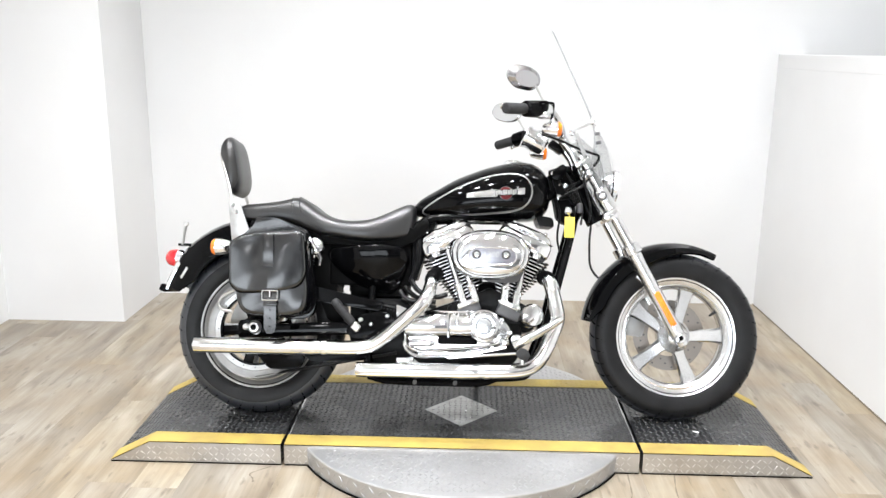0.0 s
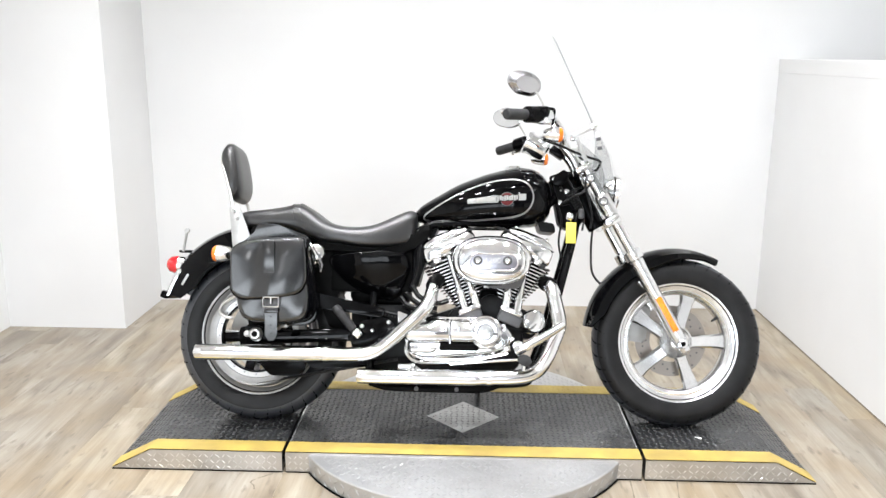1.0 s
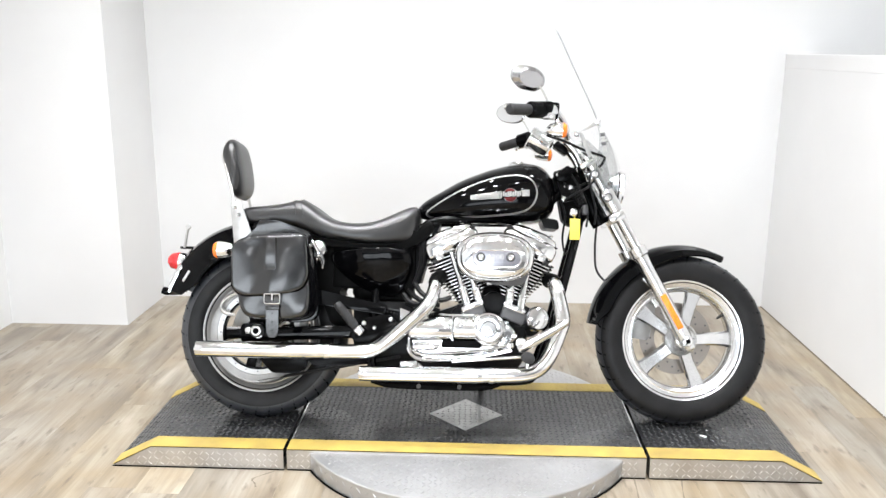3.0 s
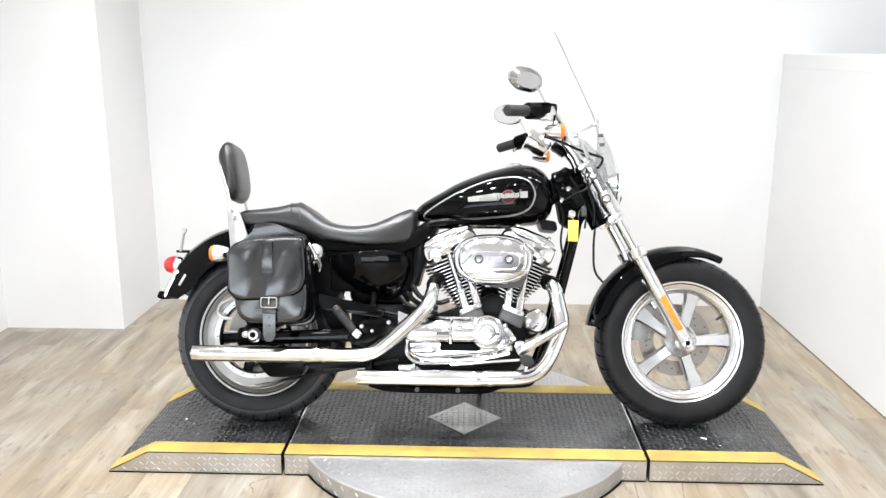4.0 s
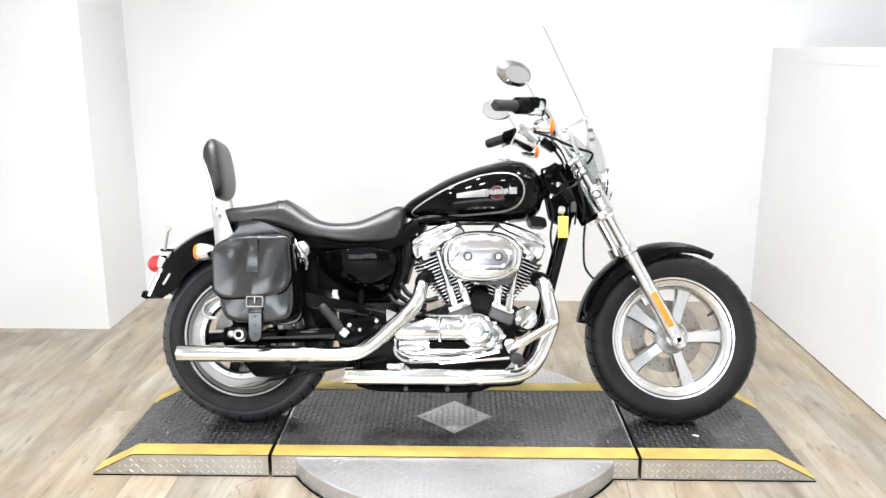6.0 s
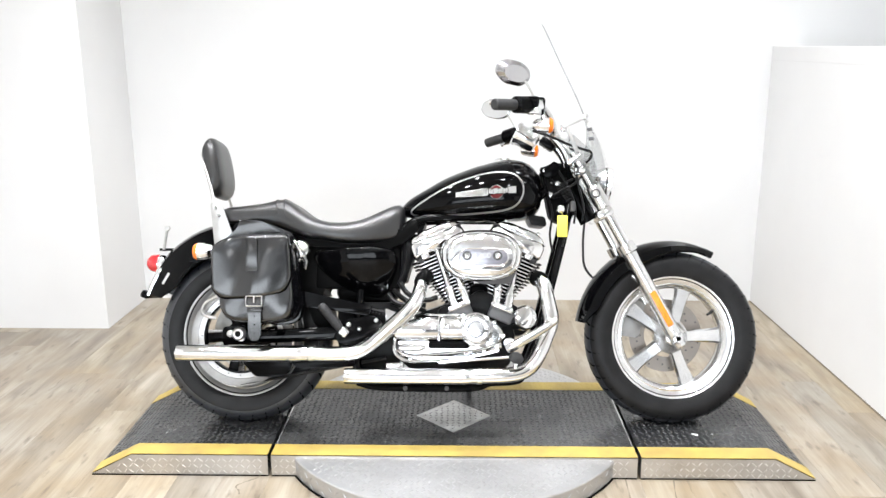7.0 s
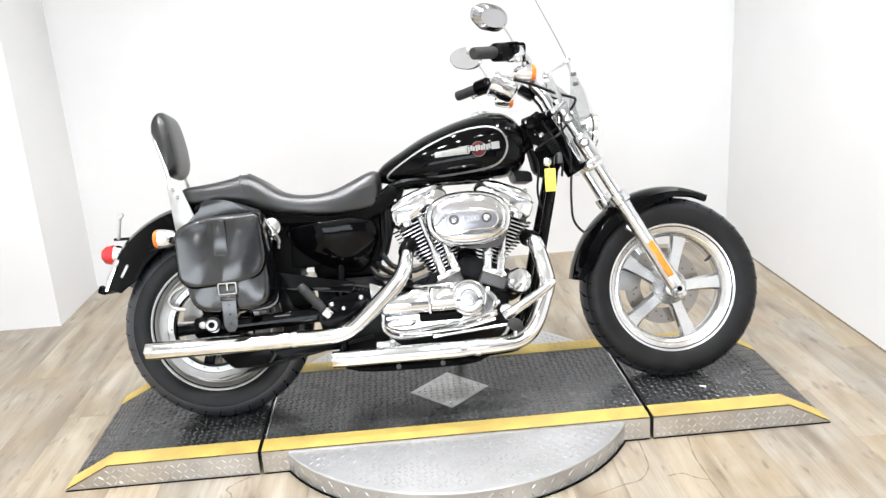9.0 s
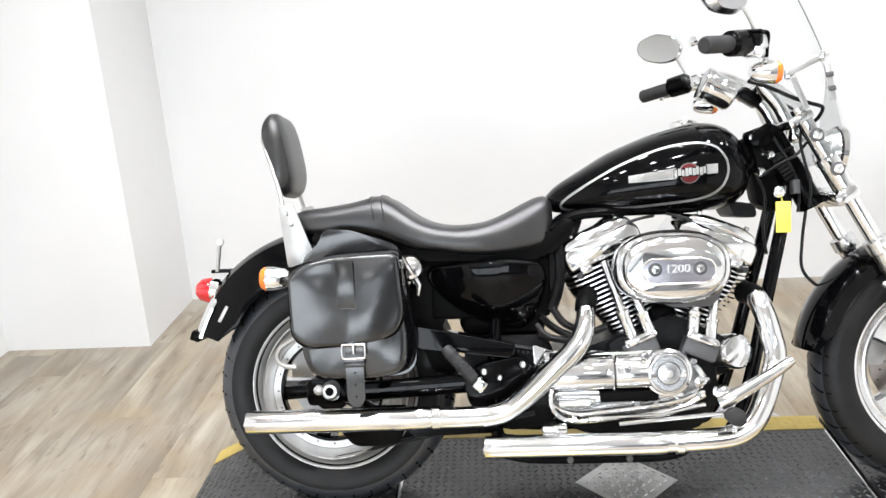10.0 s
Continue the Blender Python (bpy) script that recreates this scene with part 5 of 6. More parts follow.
for x, z in ((-0.066, 0.34), (-0.022, 0.345), (0.0, 0.262), (0.045, 0.268), (0.1, 0.262), (0.145, 0.275), (-0.2, 0.3), (-0.15, 0.226), (0.165, 0.31), (0.135, 0.355), (0.022, 0.376)):
    part("cover_screw", lathe([(0.0085, -0.012), (0.0085, 0.003), (0.006, 0.006), (0.002, 0.006)], (x, -0.19 if z > 0.33 and x < 0.03 else -0.172, z), (0, -1, 0), 10), CHROME, gear)
TC = (0.073, -0.188, 0.333)
tc = part("timing_cover", lathe([(0.049, -0.03), (0.049, 0.0), (0.047, 0.004), (0.043, 0.005), (0.041, 0.003), (0.027, 0.003), (0.025, 0.007), (0.012, 0.0085), (0.002, 0.0085)], TC, (0, -1, 0), 40), BRUSHED, gear, "round machined timing cover")
part("timing_housing", lathe([(0.05, -0.04), (0.058, -0.035), (0.059, -0.012), (0.056, -0.007), (0.0505, -0.006)], TC, (0, -1, 0), 40, hollow=True), CHROME, gear, "chrome housing ring")
part("timing_groove", lathe([(0.041, 0.002), (0.041, 0.0034), (0.043, 0.0054), (0.043, 0.002)], TC, (0, -1, 0), 40, hollow=True), GREY, gear)
part("timing_groove", lathe([(0.0265, 0.002), (0.0265, 0.0036), (0.0285, 0.0036), (0.0285, 0.002)], TC, (0, -1, 0), 40, hollow=True), GREY, gear)
part("timing_bolt", lathe([(0.0095, 0), (0.0095, 0.0005), (0.0065, 0.0006), (0.0065, 0.004), (0.003, 0.005)], (TC[0], TC[1] - 0.0085, TC[2]), (0, -1, 0), 12), STEEL, gear)
for d in (-0.036, 0.036):
    part("timing_screw", lathe([(0.0042, 0), (0.0042, 0.004), (0.002, 0.005)], (TC[0] + d, TC[1] - 0.003, TC[2] + 0.004), (0, -1, 0), 10), CHROME, gear)
part("oil_filter", lathe([(0.034, -0.07), (0.042, -0.06), (0.043, 0.0), (0.042, 0.012), (0.037, 0.02), (0.02, 0.025), (0.003, 0.026)], (0.242, -0.13, 0.37), (0.35, -1, 0.15), 32), CHROME, bike, "chrome oil filter")
part("filter_mount", lathe([(0.05, -0.1), (0.052, -0.07), (0.048, -0.05), (0.03, -0.045)], (0.238, -0.125, 0.362), (0.35, -1, 0.15), 24), DARK, bike)


def cylinder(sign, label):
    ang = radians(22.5) * sign
    m = Matrix.Translation(CR) @ Matrix.Rotation(ang, 4, "Y")
    outline = round_outline([(-1, -1), (1, -1), (1, 1), (-1, 1)], 0.5, 5)
    core = part("cylinder", ring_skin(bmesh.new(), [[(x * w, y * d, s) for x, y in outline] for s, w, d in ((0.11, 0.05, 0.06), (0.2, 0.068, 0.07), (0.26, 0.088, 0.076), (0.33, 0.096, 0.084))]), FIN, bike, label)
    core.matrix_basis = m
    bm = bmesh.new()
    a = [bm.verts.new((x, y, -0.0019)) for x, y in outline]
    b = [bm.verts.new((x, y, 0.0019)) for x, y in outline]
    n = len(a)
    bm.faces.new(a)
    bm.faces.new(b)
    for i in range(n):
        f = bm.faces.new((a[i], b[i], b[(i + 1) % n], a[(i + 1) % n]))
        f.material_index = 1
    first = None
    for k in range(16):
        s = 0.136 + 0.0124 * k
        wide, deep = lerp_table([(0.13, 0.062, 0.078), (0.2, 0.08, 0.086), (0.26, 0.108, 0.093), (0.33, 0.117, 0.1)], s)
        at = Matrix.Translation((0, 0, s)) @ Matrix.Diagonal((wide, deep, 1, 1))
        if first is None:
            first = part("cooling_fin", bm, [FIN, BRUSHED], core, "black fin with a bright machined edge")
            first.matrix_basis = at
        else:
            again(first, core, at)
    # rocker box: a tall lower half and a lid
    top = part("rocker_box", pillow(round_outline([(-0.105, 0.33), (-0.106, 0.376), (-0.09, 0.392), (0.09, 0.392), (0.106, 0.376), (0.105, 0.33)], 0.012, 4), 0.105, -0.11, 0.1, 6, dome=0.016), CHROME, bike, "chrome rocker box", 50)
    top.matrix_basis = m
    part("rocker_lid", pillow(round_outline([(-0.102, 0.383), (-0.09, 0.405), (-0.05, 0.418), (0.05, 0.418), (0.09, 0.405), (0.102, 0.383)], 0.01, 4), 0.098, -0.1, 0.1, 5, dome=0.014), CHROME, top, "", 50)
    part("gasket", box((0, -0.006, 0.386), (0.196, 0.2, 0.0022)), FIN, top)
    part("spark_plug", tube([(-0.075 * sign * -1, -0.1, 0.318), (-0.082 * sign * -1, -0.13, 0.322)], [0.009, 0.007], 10), RUBBER, top)
    part("casting_boss", box((0.045 * sign, -0.114, 0.352), (0.042, 0.012, 0.034), bev=0.004), BRUSHED, top)
    part("casting_boss", box((0.058 * sign, -0.113, 0.33), (0.03, 0.012, 0.022), bev=0.004), BRUSHED, top)
    for x in (-0.06, 0.06):
        part("rocker_bolt", lathe([(0.006, -0.01), (0.006, 0.003), (0.004, 0.005), (0.002, 0.005)], (x, -0.085, 0.418), (0, -0.3, 1), 10), CHROME, top)
    return core


cylinder(-1, "rear finned cylinder")
cylinder(1, "front finned cylinder")
for base_x, base_z, top_x, top_z in ((0.0, 0.408, -0.06, 0.60), (0.042, 0.425, -0.005, 0.56), (0.143, 0.42, 0.162, 0.56), (0.184, 0.405, 0.207, 0.53)):
    p0, p1 = Vector((base_x, -0.137, base_z)), Vector((top_x, -0.118, top_z))
    rod = part("pushrod_tube", tube([p0, p0.lerp(p1, 0.3), p0.lerp(p1, 0.32), p0.lerp(p1, 0.36), p0.lerp(p1, 0.37), p1], [0.015, 0.015, 0.017, 0.017, 0.0115, 0.0115], 16), CHROME, bike, "chrome pushrod tube")
for x, z, w in ((0.016, 0.412, -1), (0.163, 0.407, 1)):
    tb = part("tappet_block", box((x, -0.132, z), (0.078, 0.05, 0.02), Matrix.Rotation(radians(22 * w), 4, "Y"), 0.005), CHROME, bike)
    part("tappet_base", box((x + 0.004 * -w, -0.126, z - 0.028), (0.086, 0.05, 0.04), Matrix.Rotation(radians(22 * w), 4, "Y"), 0.008), GREY, tb, "grey cast tappet base")
    for d in (-0.032, 0.032):
        part("tappet_bolt", lathe([(0.006, 0), (0.006, 0.006), (0.003, 0.008)], (x + d, -0.158, z - d * 0.4 * w), (0, -1, 0), 8), CHROME, tb)
part("cam_chest", prism(round_outline([(-0.06, 0.4), (0.03, 0.43), (0.09, 0.47), (0.15, 0.44), (0.235, 0.4), (0.24, 0.34), (-0.06, 0.34)], 0.02), -0.118, 0.1, 0.008), DARK, bike, "dark cast cylinder base")
part("manifold", box((0.085, -0.06, 0.45), (0.07, 0.08, 0.07), bev=0.02), FIN, bike)
part("carburettor", lathe([(0.045, 0.0), (0.045, 0.12), (0.03, 0.13)], (0.08, -0.03, 0.57), (0, -1, 0), 20), DARK, bike)

# air cleaner
AC = (0.091, 0.5825)


def oval(s, y, power=2.35, shrink=0.0):
    a0, b0 = 0.139 * s - shrink, 0.0885 * s - shrink
    out = []
    for k in range(56):
        a = 2 * math.pi * k / 56
        cx, sz = math.cos(a), math.sin(a)
        out.append((AC[0] + math.copysign(abs(cx) ** (2 / power), cx) * a0, y, AC[1] + math.copysign(abs(sz) ** (2 / power), sz) * b0))
    return out


part("air_cleaner_backplate", prism(round_outline([(0.0, 0.53), (0.09, 0.485), (0.19, 0.485), (0.215, 0.53), (0.2, 0.62), (0.0, 0.64)], 0.02), -0.165, -0.15, 0.003), GREY, bike, "grey backing plate")
ac = part("air_cleaner", ring_skin(bmesh.new(), [oval(0.93, -0.145), oval(0.985, -0.148), oval(1.0, -0.156), oval(1.0, -0.17), oval(0.985, -0.182), oval(0.95, -0.191), oval(0.90, -0.196), oval(0.87, -0.196), oval(0.86, -0.199), oval(0.845, -0.207), oval(0.8, -0.212), oval(0.7, -0.216), oval(0.5, -0.219), oval(0.25, -0.22), oval(0.05, -0.22)]), CHROME, bike, "oval chrome air cleaner cover", 40)


def stadium(x0, x1, z0, z1, n=10):
    r, zc = (z1 - z0) / 2, (z0 + z1) / 2
    return [(x1 - r + r * math.cos(a), zc + r * math.sin(a)) for a in (-math.pi / 2 + math.pi * k / n for k in range(n + 1))] + [(x0 + r + r * math.cos(a), zc + r * math.sin(a)) for a in (math.pi / 2 + math.pi * k / n for k in range(n + 1))]


bezel = stadium(-0.024, 0.2, 0.531, 0.621)
part("inset_bezel", prism(bezel, -0.226, -0.214, 0.004, seg=3), CHROME, ac, "raised chrome bezel")
pill = stadium(0.013, 0.18, 0.547, 0.605)
part("cover_inset", prism(pill, -0.2285, -0.222, 0.001), INSET, ac, "brushed inset panel, tinted blue for the window's reflection")
part("inset_rim", tube([(x, -0.2275, z) for x, z in pill + pill[:1]], 0.0026, 6), CHROME, ac)
for x in (0.042, 0.144):
    part("screw_well", lathe([(0.016, 0), (0.016, 0.0016), (0.0135, 0.002), (0.0135, 0.0005)], (x, -0.2282, 0.581), (0, -1, 0), 20), GREY, ac, "dark screw well")
    part("cover_screw", lathe([(0.0095, 0), (0.0095, 0.004), (0.0075, 0.006), (0.003, 0.0065)], (x, -0.2285, 0.581), (0, -1, 0), 18), CHROME, ac, "chrome socket screw")
fc = bpy.data.curves.new("displacement_number", "FONT")
fc.body, fc.size, fc.extrude, fc.align_x, fc.align_y = "1200", 0.029, 0.0016, "CENTER", "CENTER"
fo = new("displacement_number", fc)
dg = bpy.context.evaluated_depsgraph_get()
tm = bpy.data.meshes.new_from_object(fo.evaluated_get(dg))
bpy.data.objects.remove(fo)
tm.materials.append(BADGE)
txt = tagged(new("displacement_number", tm), "raised number 1200")
txt.parent = ac
txt.matrix_basis = Matrix.Translation((0.093, -0.2292, 0.581)) @ Matrix.Rotation(radians(90), 4, "X") @ Matrix.Diagonal((1.0, 0.9, 1, 1))

# exhaust
up_path = smooth_path([(-0.489, -0.222, 0.2495), (-0.40, -0.222, 0.2495), (-0.34, -0.222, 0.253), (-0.30, -0.222, 0.268), (-0.255, -0.221, 0.303), (-0.20, -0.218, 0.352), (-0.152, -0.214, 0.397), (-0.127, -0.205, 0.432), (-0.117, -0.185, 0.468), (-0.112, -0.155, 0.497), (-0.1, -0.1, 0.513)], 6)
pipe = part("exhaust_pipe", tube(up_path, [0.0255] * 44 + [0.0245 - 0.0004 * k for k in range(17)], 20), CHROME, bike, "chrome rear exhaust pipe", 60)
part("muffler", tube([(x, -0.222, 0.2505) for x in (-0.93, -0.935, -0.93, -0.9, -0.53, -0.50, -0.485)], [0.021, 0.024, 0.0275, 0.028, 0.028, 0.0265, 0.024], 28), CHROME, bike, "long chrome upper muffler", 60)
part("exhaust_clamp", lathe([(0.027, -0.011), (0.0285, -0.009), (0.0285, 0.009), (0.027, 0.011)], (-0.478, -0.222, 0.2505), (1, 0, 0), 20), CHROME, pipe)
low_path = smooth_path([(0.04, -0.215, 0.178), (0.12, -0.215, 0.179), (0.19, -0.213, 0.183), (0.232, -0.21, 0.194), (0.262, -0.205, 0.216), (0.289, -0.19, 0.256), (0.315, -0.172, 0.315), (0.328, -0.16, 0.345), (0.332, -0.152, 0.372), (0.327, -0.145, 0.405), (0.316, -0.137, 0.455), (0.306, -0.12, 0.49), (0.3, -0.095, 0.503), (0.29, -0.06, 0.506)], 6)
pipe2 = part("exhaust_pipe", tube(low_path, 0.0258, 20), CHROME, bike, "chrome front exhaust pipe", 60)
part("muffler", tube([(x, -0.222, 0.177) for x in (-0.366, -0.371, -0.366, -0.34, 0.02, 0.04, 0.055)], [0.02, 0.023, 0.026, 0.0265, 0.0265, 0.026, 0.0245], 28), CHROME, bike, "long chrome lower muffler", 60)
part("exhaust_clamp", lathe([(0.0265, -0.01), (0.028, -0.008), (0.028, 0.008), (0.0265, 0.01)], (0.085, -0.222, 0.1785), (1, 0, 0), 20), CHROME, pipe2)
part("exhaust_flange", tube(low_path[-11:], 0.0275, 20), FIN, pipe2, "black exhaust flange", 60)
part("exhaust_flange", tube(up_path[-10:], [0.021] + [0.0255] * 9, 20), FIN, pipe, "black exhaust flange", 60)
part("muffler_bracket", box((-0.6, -0.19, 0.262), (0.1, 0.02, 0.028), bev=0.006), SATIN, bike)
part("muffler_bracket", box((-0.2, -0.18, 0.21), (0.06, 0.06, 0.02), bev=0.005), CHROME, bike)
part("exhaust_shroud", prism(round_outline([(-0.56, 0.236), (-0.33, 0.232), (-0.34, 0.205), (-0.53, 0.2), (-0.55, 0.215)], 0.01), -0.20, -0.14, 0.004), SATIN, bike)
lowp = part("skid_rail", tube(smooth_path([(-0.33, -0.17, 0.15), (-0.26, -0.175, 0.135), (-0.1, -0.175, 0.131), (0.06, -0.175, 0.133), (0.12, -0.17, 0.15)], 4), 0.012, 10), SATIN, bike)
for x in (-0.165, -0.025):
    part("bolt", lathe([(0.008, 0), (0.008, 0.008), (0.004, 0.01)], (x, -0.187, 0.133), (0, -1, 0), 8), GREY, lowp)
part("side_stand", tube([(0.05, 0.14, 0.17), (0.055, 0.24, 0.10), (0.058, 0.325, 0.082 - 0.168)], [0.011, 0.011, 0.012], 10), SATIN, bike, "black side stand")

# brake pedal, rods, rider peg
ped = part("brake_pedal", tube(smooth_path([(0.338, -0.25, 0.368), (0.30, -0.25, 0.342), (0.25, -0.25, 0.312), (0.2, -0.248, 0.284), (0.178, -0.24, 0.272)], 5), [0.010, 0.0115] + [0.0125 + 0.0003 * k for k in range(19)], 12), CHROME, bike, "chrome brake pedal arm")
pad_out = round_outline([(-0.024, -0.008), (-0.014, 0.017), (0.012, 0.019), (0.027, 0.002), (0.02, -0.018), (-0.006, -0.02)], 0.008)
ob = part("pedal_pad", prism(pad_out, -0.012, 0.012, 0.003), RUBBER, ped, "dark rubber pedal pad")
ob.matrix_basis = Matrix.Translation((0.203, -0.262, 0.245)) @ Matrix.Rotation(radians(18), 4, "Y")
part("pedal_pivot", lathe([(0.018, -0.02), (0.02, 0.0), (0.018, 0.012), (0.006, 0.015)], (0.185, -0.23, 0.29), (0, -1, 0), 16), CHROME, ped)
part("pedal_bolt", lathe([(0.006, -0.02), (0.006, 0.014), (0.003, 0.016)], (0.201, -0.262, 0.222), (0, 0, -1), 8), CHROME, ped)
part("linkage_rod", tube([(-0.12, -0.2, 0.233), (0.05, -0.205, 0.238), (0.15, -0.21, 0.262)], 0.0055, 8), CHROME, bike)
part("linkage_rod", tube([(-0.05, -0.215, 0.222), (0.19, -0.225, 0.243)], 0.005, 8), CHROME, bike)
part("oil_hose", tube(smooth_path([(-0.215, -0.08, 0.465), (-0.19, -0.085, 0.44), (-0.154, -0.09, 0.42), (-0.1, -0.09, 0.41)], 5), 0.009, 8), CABLE, bike)
part("oil_hose", tube(smooth_path([(-0.224, -0.085, 0.42), (-0.19, -0.09, 0.41), (-0.154, -0.09, 0.405), (-0.1, -0.09, 0.39)], 5), 0.0085, 8), CABLE, bike)
part("chain_guard_plate", prism(round_outline([(-0.24, 0.4), (-0.175, 0.376), (-0.238, 0.335)], 0.004), -0.12, -0.114, 0.001), CHROME, bike)
part("oil_hose", tube(smooth_path([(-0.19, -0.12, 0.49), (-0.16, -0.13, 0.45), (-0.1, -0.13, 0.43), (-0.06, -0.12, 0.44)], 5), 0.009, 8), CABLE, bike)
part("oil_hose", tube(smooth_path([(-0.23, -0.12, 0.45), (-0.2, -0.13, 0.42), (-0.12, -0.125, 0.405)], 5), 0.008, 8), CABLE, bike)
part("oil_hose", tube(smooth_path([(-0.17, -0.08, 0.66), (-0.165, -0.1, 0.6), (-0.17, -0.1, 0.54), (-0.19, -0.1, 0.48)], 5), 0.013, 8), DARK, bike)
part("tank_mount", prism(round_outline([(-0.205, 0.68), (-0.1, 0.71), (-0.12, 0.66), (-0.155, 0.55), (-0.175, 0.48), (-0.195, 0.55)], 0.015), -0.07, 0.07, 0.006), DARK, bike)
part("spark_lead", tube(smooth_path([(0.0, -0.1, 0.69), (0.03, -0.12, 0.7), (0.07, -0.08, 0.705)], 5), 0.004, 6), RUBBER, bike)
part("spark_lead", tube(smooth_path([(0.16, -0.1, 0.69), (0.13, -0.12, 0.7), (0.1, -0.08, 0.71)], 5), 0.004, 6), RUBBER, bike)

# bars
bars = [(0.125, -0.36, 1.051), (0.18, -0.312, 1.062), (0.24, -0.262, 1.078), (0.285, -0.215, 1.085), (0.32, -0.155, 1.07), (0.345, -0.09, 1.04), (0.352, -0.04, 1.02)]
bars += [(x, -y, z) for x, y, z in reversed(bars)]
bars.insert(7, (0.354, 0, 1.018))
bars = [(x, y - 0.11 * abs(y), z) for x, y, z in bars]
part("handlebar", tube(smooth_path(bars, 5), 0.0125, 14), CHROME, bike, "chrome pullback handlebar")
for y in (-0.045, 0.045):
    part("bar_riser", tube(smooth_path([(0.408, y, 0.93), (0.392, y, 0.965), (0.365, y, 1.0), (0.352, y, 1.022)], 4), 0.018, 14), CHROME, bike, "chrome bar riser")
for sg in (-1, 1):
    e, f = Vector((0.124, sg * 0.362 - 0.04, 1.054)), Vector((0.222, sg * 0.277 - 0.03, 1.073))
    f2 = e.lerp(f, 0.72)
    part("grip", tube([e, e.lerp(f2, 0.03), e.lerp(f2, 0.1), e.lerp(f2, 0.9), f2], [0.014, 0.0175, 0.0185, 0.0185, 0.017], 18), RUBBER, bike, "black rubber grip")
    g0, g1 = e.lerp(f, 0.70), e.lerp(f, 1.22)
    part("switch_housing", tube([g0, g0.lerp(g1, 0.1), g0.lerp(g1, 0.85), g1], [0.019, 0.028, 0.029, 0.021], 16), SATIN, bike, "black switch housing")
    part("lever_perch", box(f + Vector((0.045, sg * -0.03, 0.004)), (0.05, 0.04, 0.034), Matrix.Rotation(radians(40 * sg), 4, "Z"), 0.008), CHROME, bike)
for lv in ([(0.262, -0.262, 1.062), (0.23, -0.28, 1.07), (0.173, -0.31, 1.072), (0.135, -0.33, 1.074), (0.116, -0.34, 1.076)], [(0.285, 0.235, 1.066), (0.27, 0.28, 1.066), (0.215, 0.34, 1.058), (0.19, 0.36, 1.056)]):
    hand_lever = part("hand_lever", tube(smooth_path(lv, 4), 0.0055, 8), CHROME, bike, "chrome hand lever")
    part("lever_end", lathe([(0.004, -0.009), (0.0095, -0.005), (0.0115, 0.0), (0.0095, 0.005), (0.003, 0.009)], lv[-1], (-1, 0, 0), 14), CHROME, hand_lever, "rounded lever end")
rot = Matrix.Rotation(radians(-30), 4, "Z") @ Matrix.Rotation(radians(6), 4, "Y")
mc = part("brake_reservoir", box((0.255, -0.29, 1.082), (0.05, 0.042, 0.028), rot, 0.007), SATIN, bike, "black brake fluid reservoir")
part("reservoir_lid", box((0.255, -0.29, 1.0985), (0.056, 0.048, 0.007), rot, 0.003), SATIN, mc)
part("mirror_foot", tube(smooth_path([(0.272, -0.287, 1.098), (0.288, -0.284, 1.1), (0.295, -0.28, 1.094), (0.292, -0.28, 1.07), (0.289, -0.28, 1.045)], 4), 0.0042, 8), SATIN, mc, "bent black mirror foot")
part("reservoir_clamp", box((0.258, -0.29, 1.056), (0.05, 0.036, 0.024), rot, 0.008), CHROME, mc, "chrome lever clamp")
for sg in (-1, 1):
    signal("turn_signal", (0.311, sg * 0.262, 1.014), (1, 0, -0.04), 0.0255, bike)
    part("signal_stalk", tube([(0.29, sg * 0.262, 1.03), (0.29, sg * 0.258, 1.06), (0.285, sg * 0.25, 1.08)], 0.008, 8), CHROME, bike)


def mirror(at, back, roll):
    """An oval mirror; back: the way its shell faces."""
    z = Vector(back).normalized()
    x = Vector((1, 0, 0)) - z * z.x
    x.normalize()
    y = z.cross(x)
    m = Matrix((x, y, z)).transposed().to_4x4()
    m = m @ Matrix.Rotation(radians(roll), 4, "Z")
    m.translation = Vector(at)

    shape = [Vector((u, v)) for u, v in round_outline([(0.068, -0.008), (0.058, 0.03), (0.02, 0.048), (-0.035, 0.045), (-0.066, 0.018), (-0.062, -0.018), (-0.02, -0.046), (0.04, -0.042)], 0.018, 4)]

    def rim(s, d):
        return [(p.x * s, p.y * 0.86 * s, d) for p in shape]
    sh = part("mirror", ring_skin(bmesh.new(), [rim(0.94, -0.002), rim(1.0, 0.0), rim(1.01, 0.006), rim(0.97, 0.011), rim(0.7, 0.027), rim(0.66, 0.028), rim(0.3, 0.029), rim(0.02, 0.029)]), SHELL, bike, "oval chrome rear-view mirror", 14)
    sh.matrix_basis = m
    part("mirror_glass", ring_skin(bmesh.new(), [rim(0.93, -0.0035), rim(0.93, -0.001)]), MIRROR, sh, "mirror glass")
    return m


mirror((0.186, -0.318, 1.176), (0.4, -0.86, -0.3), -16)
mirror((0.157, 0.21, 1.172), (0.5, 0.86, 0.0), 13)
part("mirror_stem", tube(smooth_path([(0.205, -0.318, 1.17), (0.232, -0.315, 1.145), (0.256, -0.303, 1.105), (0.268, -0.29, 1.075)], 5), 0.0038, 8), STEEL, bike)
part("mirror_stem", tube(smooth_path([(0.18, 0.21, 1.168), (0.21, 0.225, 1.14), (0.235, 0.235, 1.1), (0.245, 0.235, 1.08)], 5), 0.0038, 8), STEEL, bike)
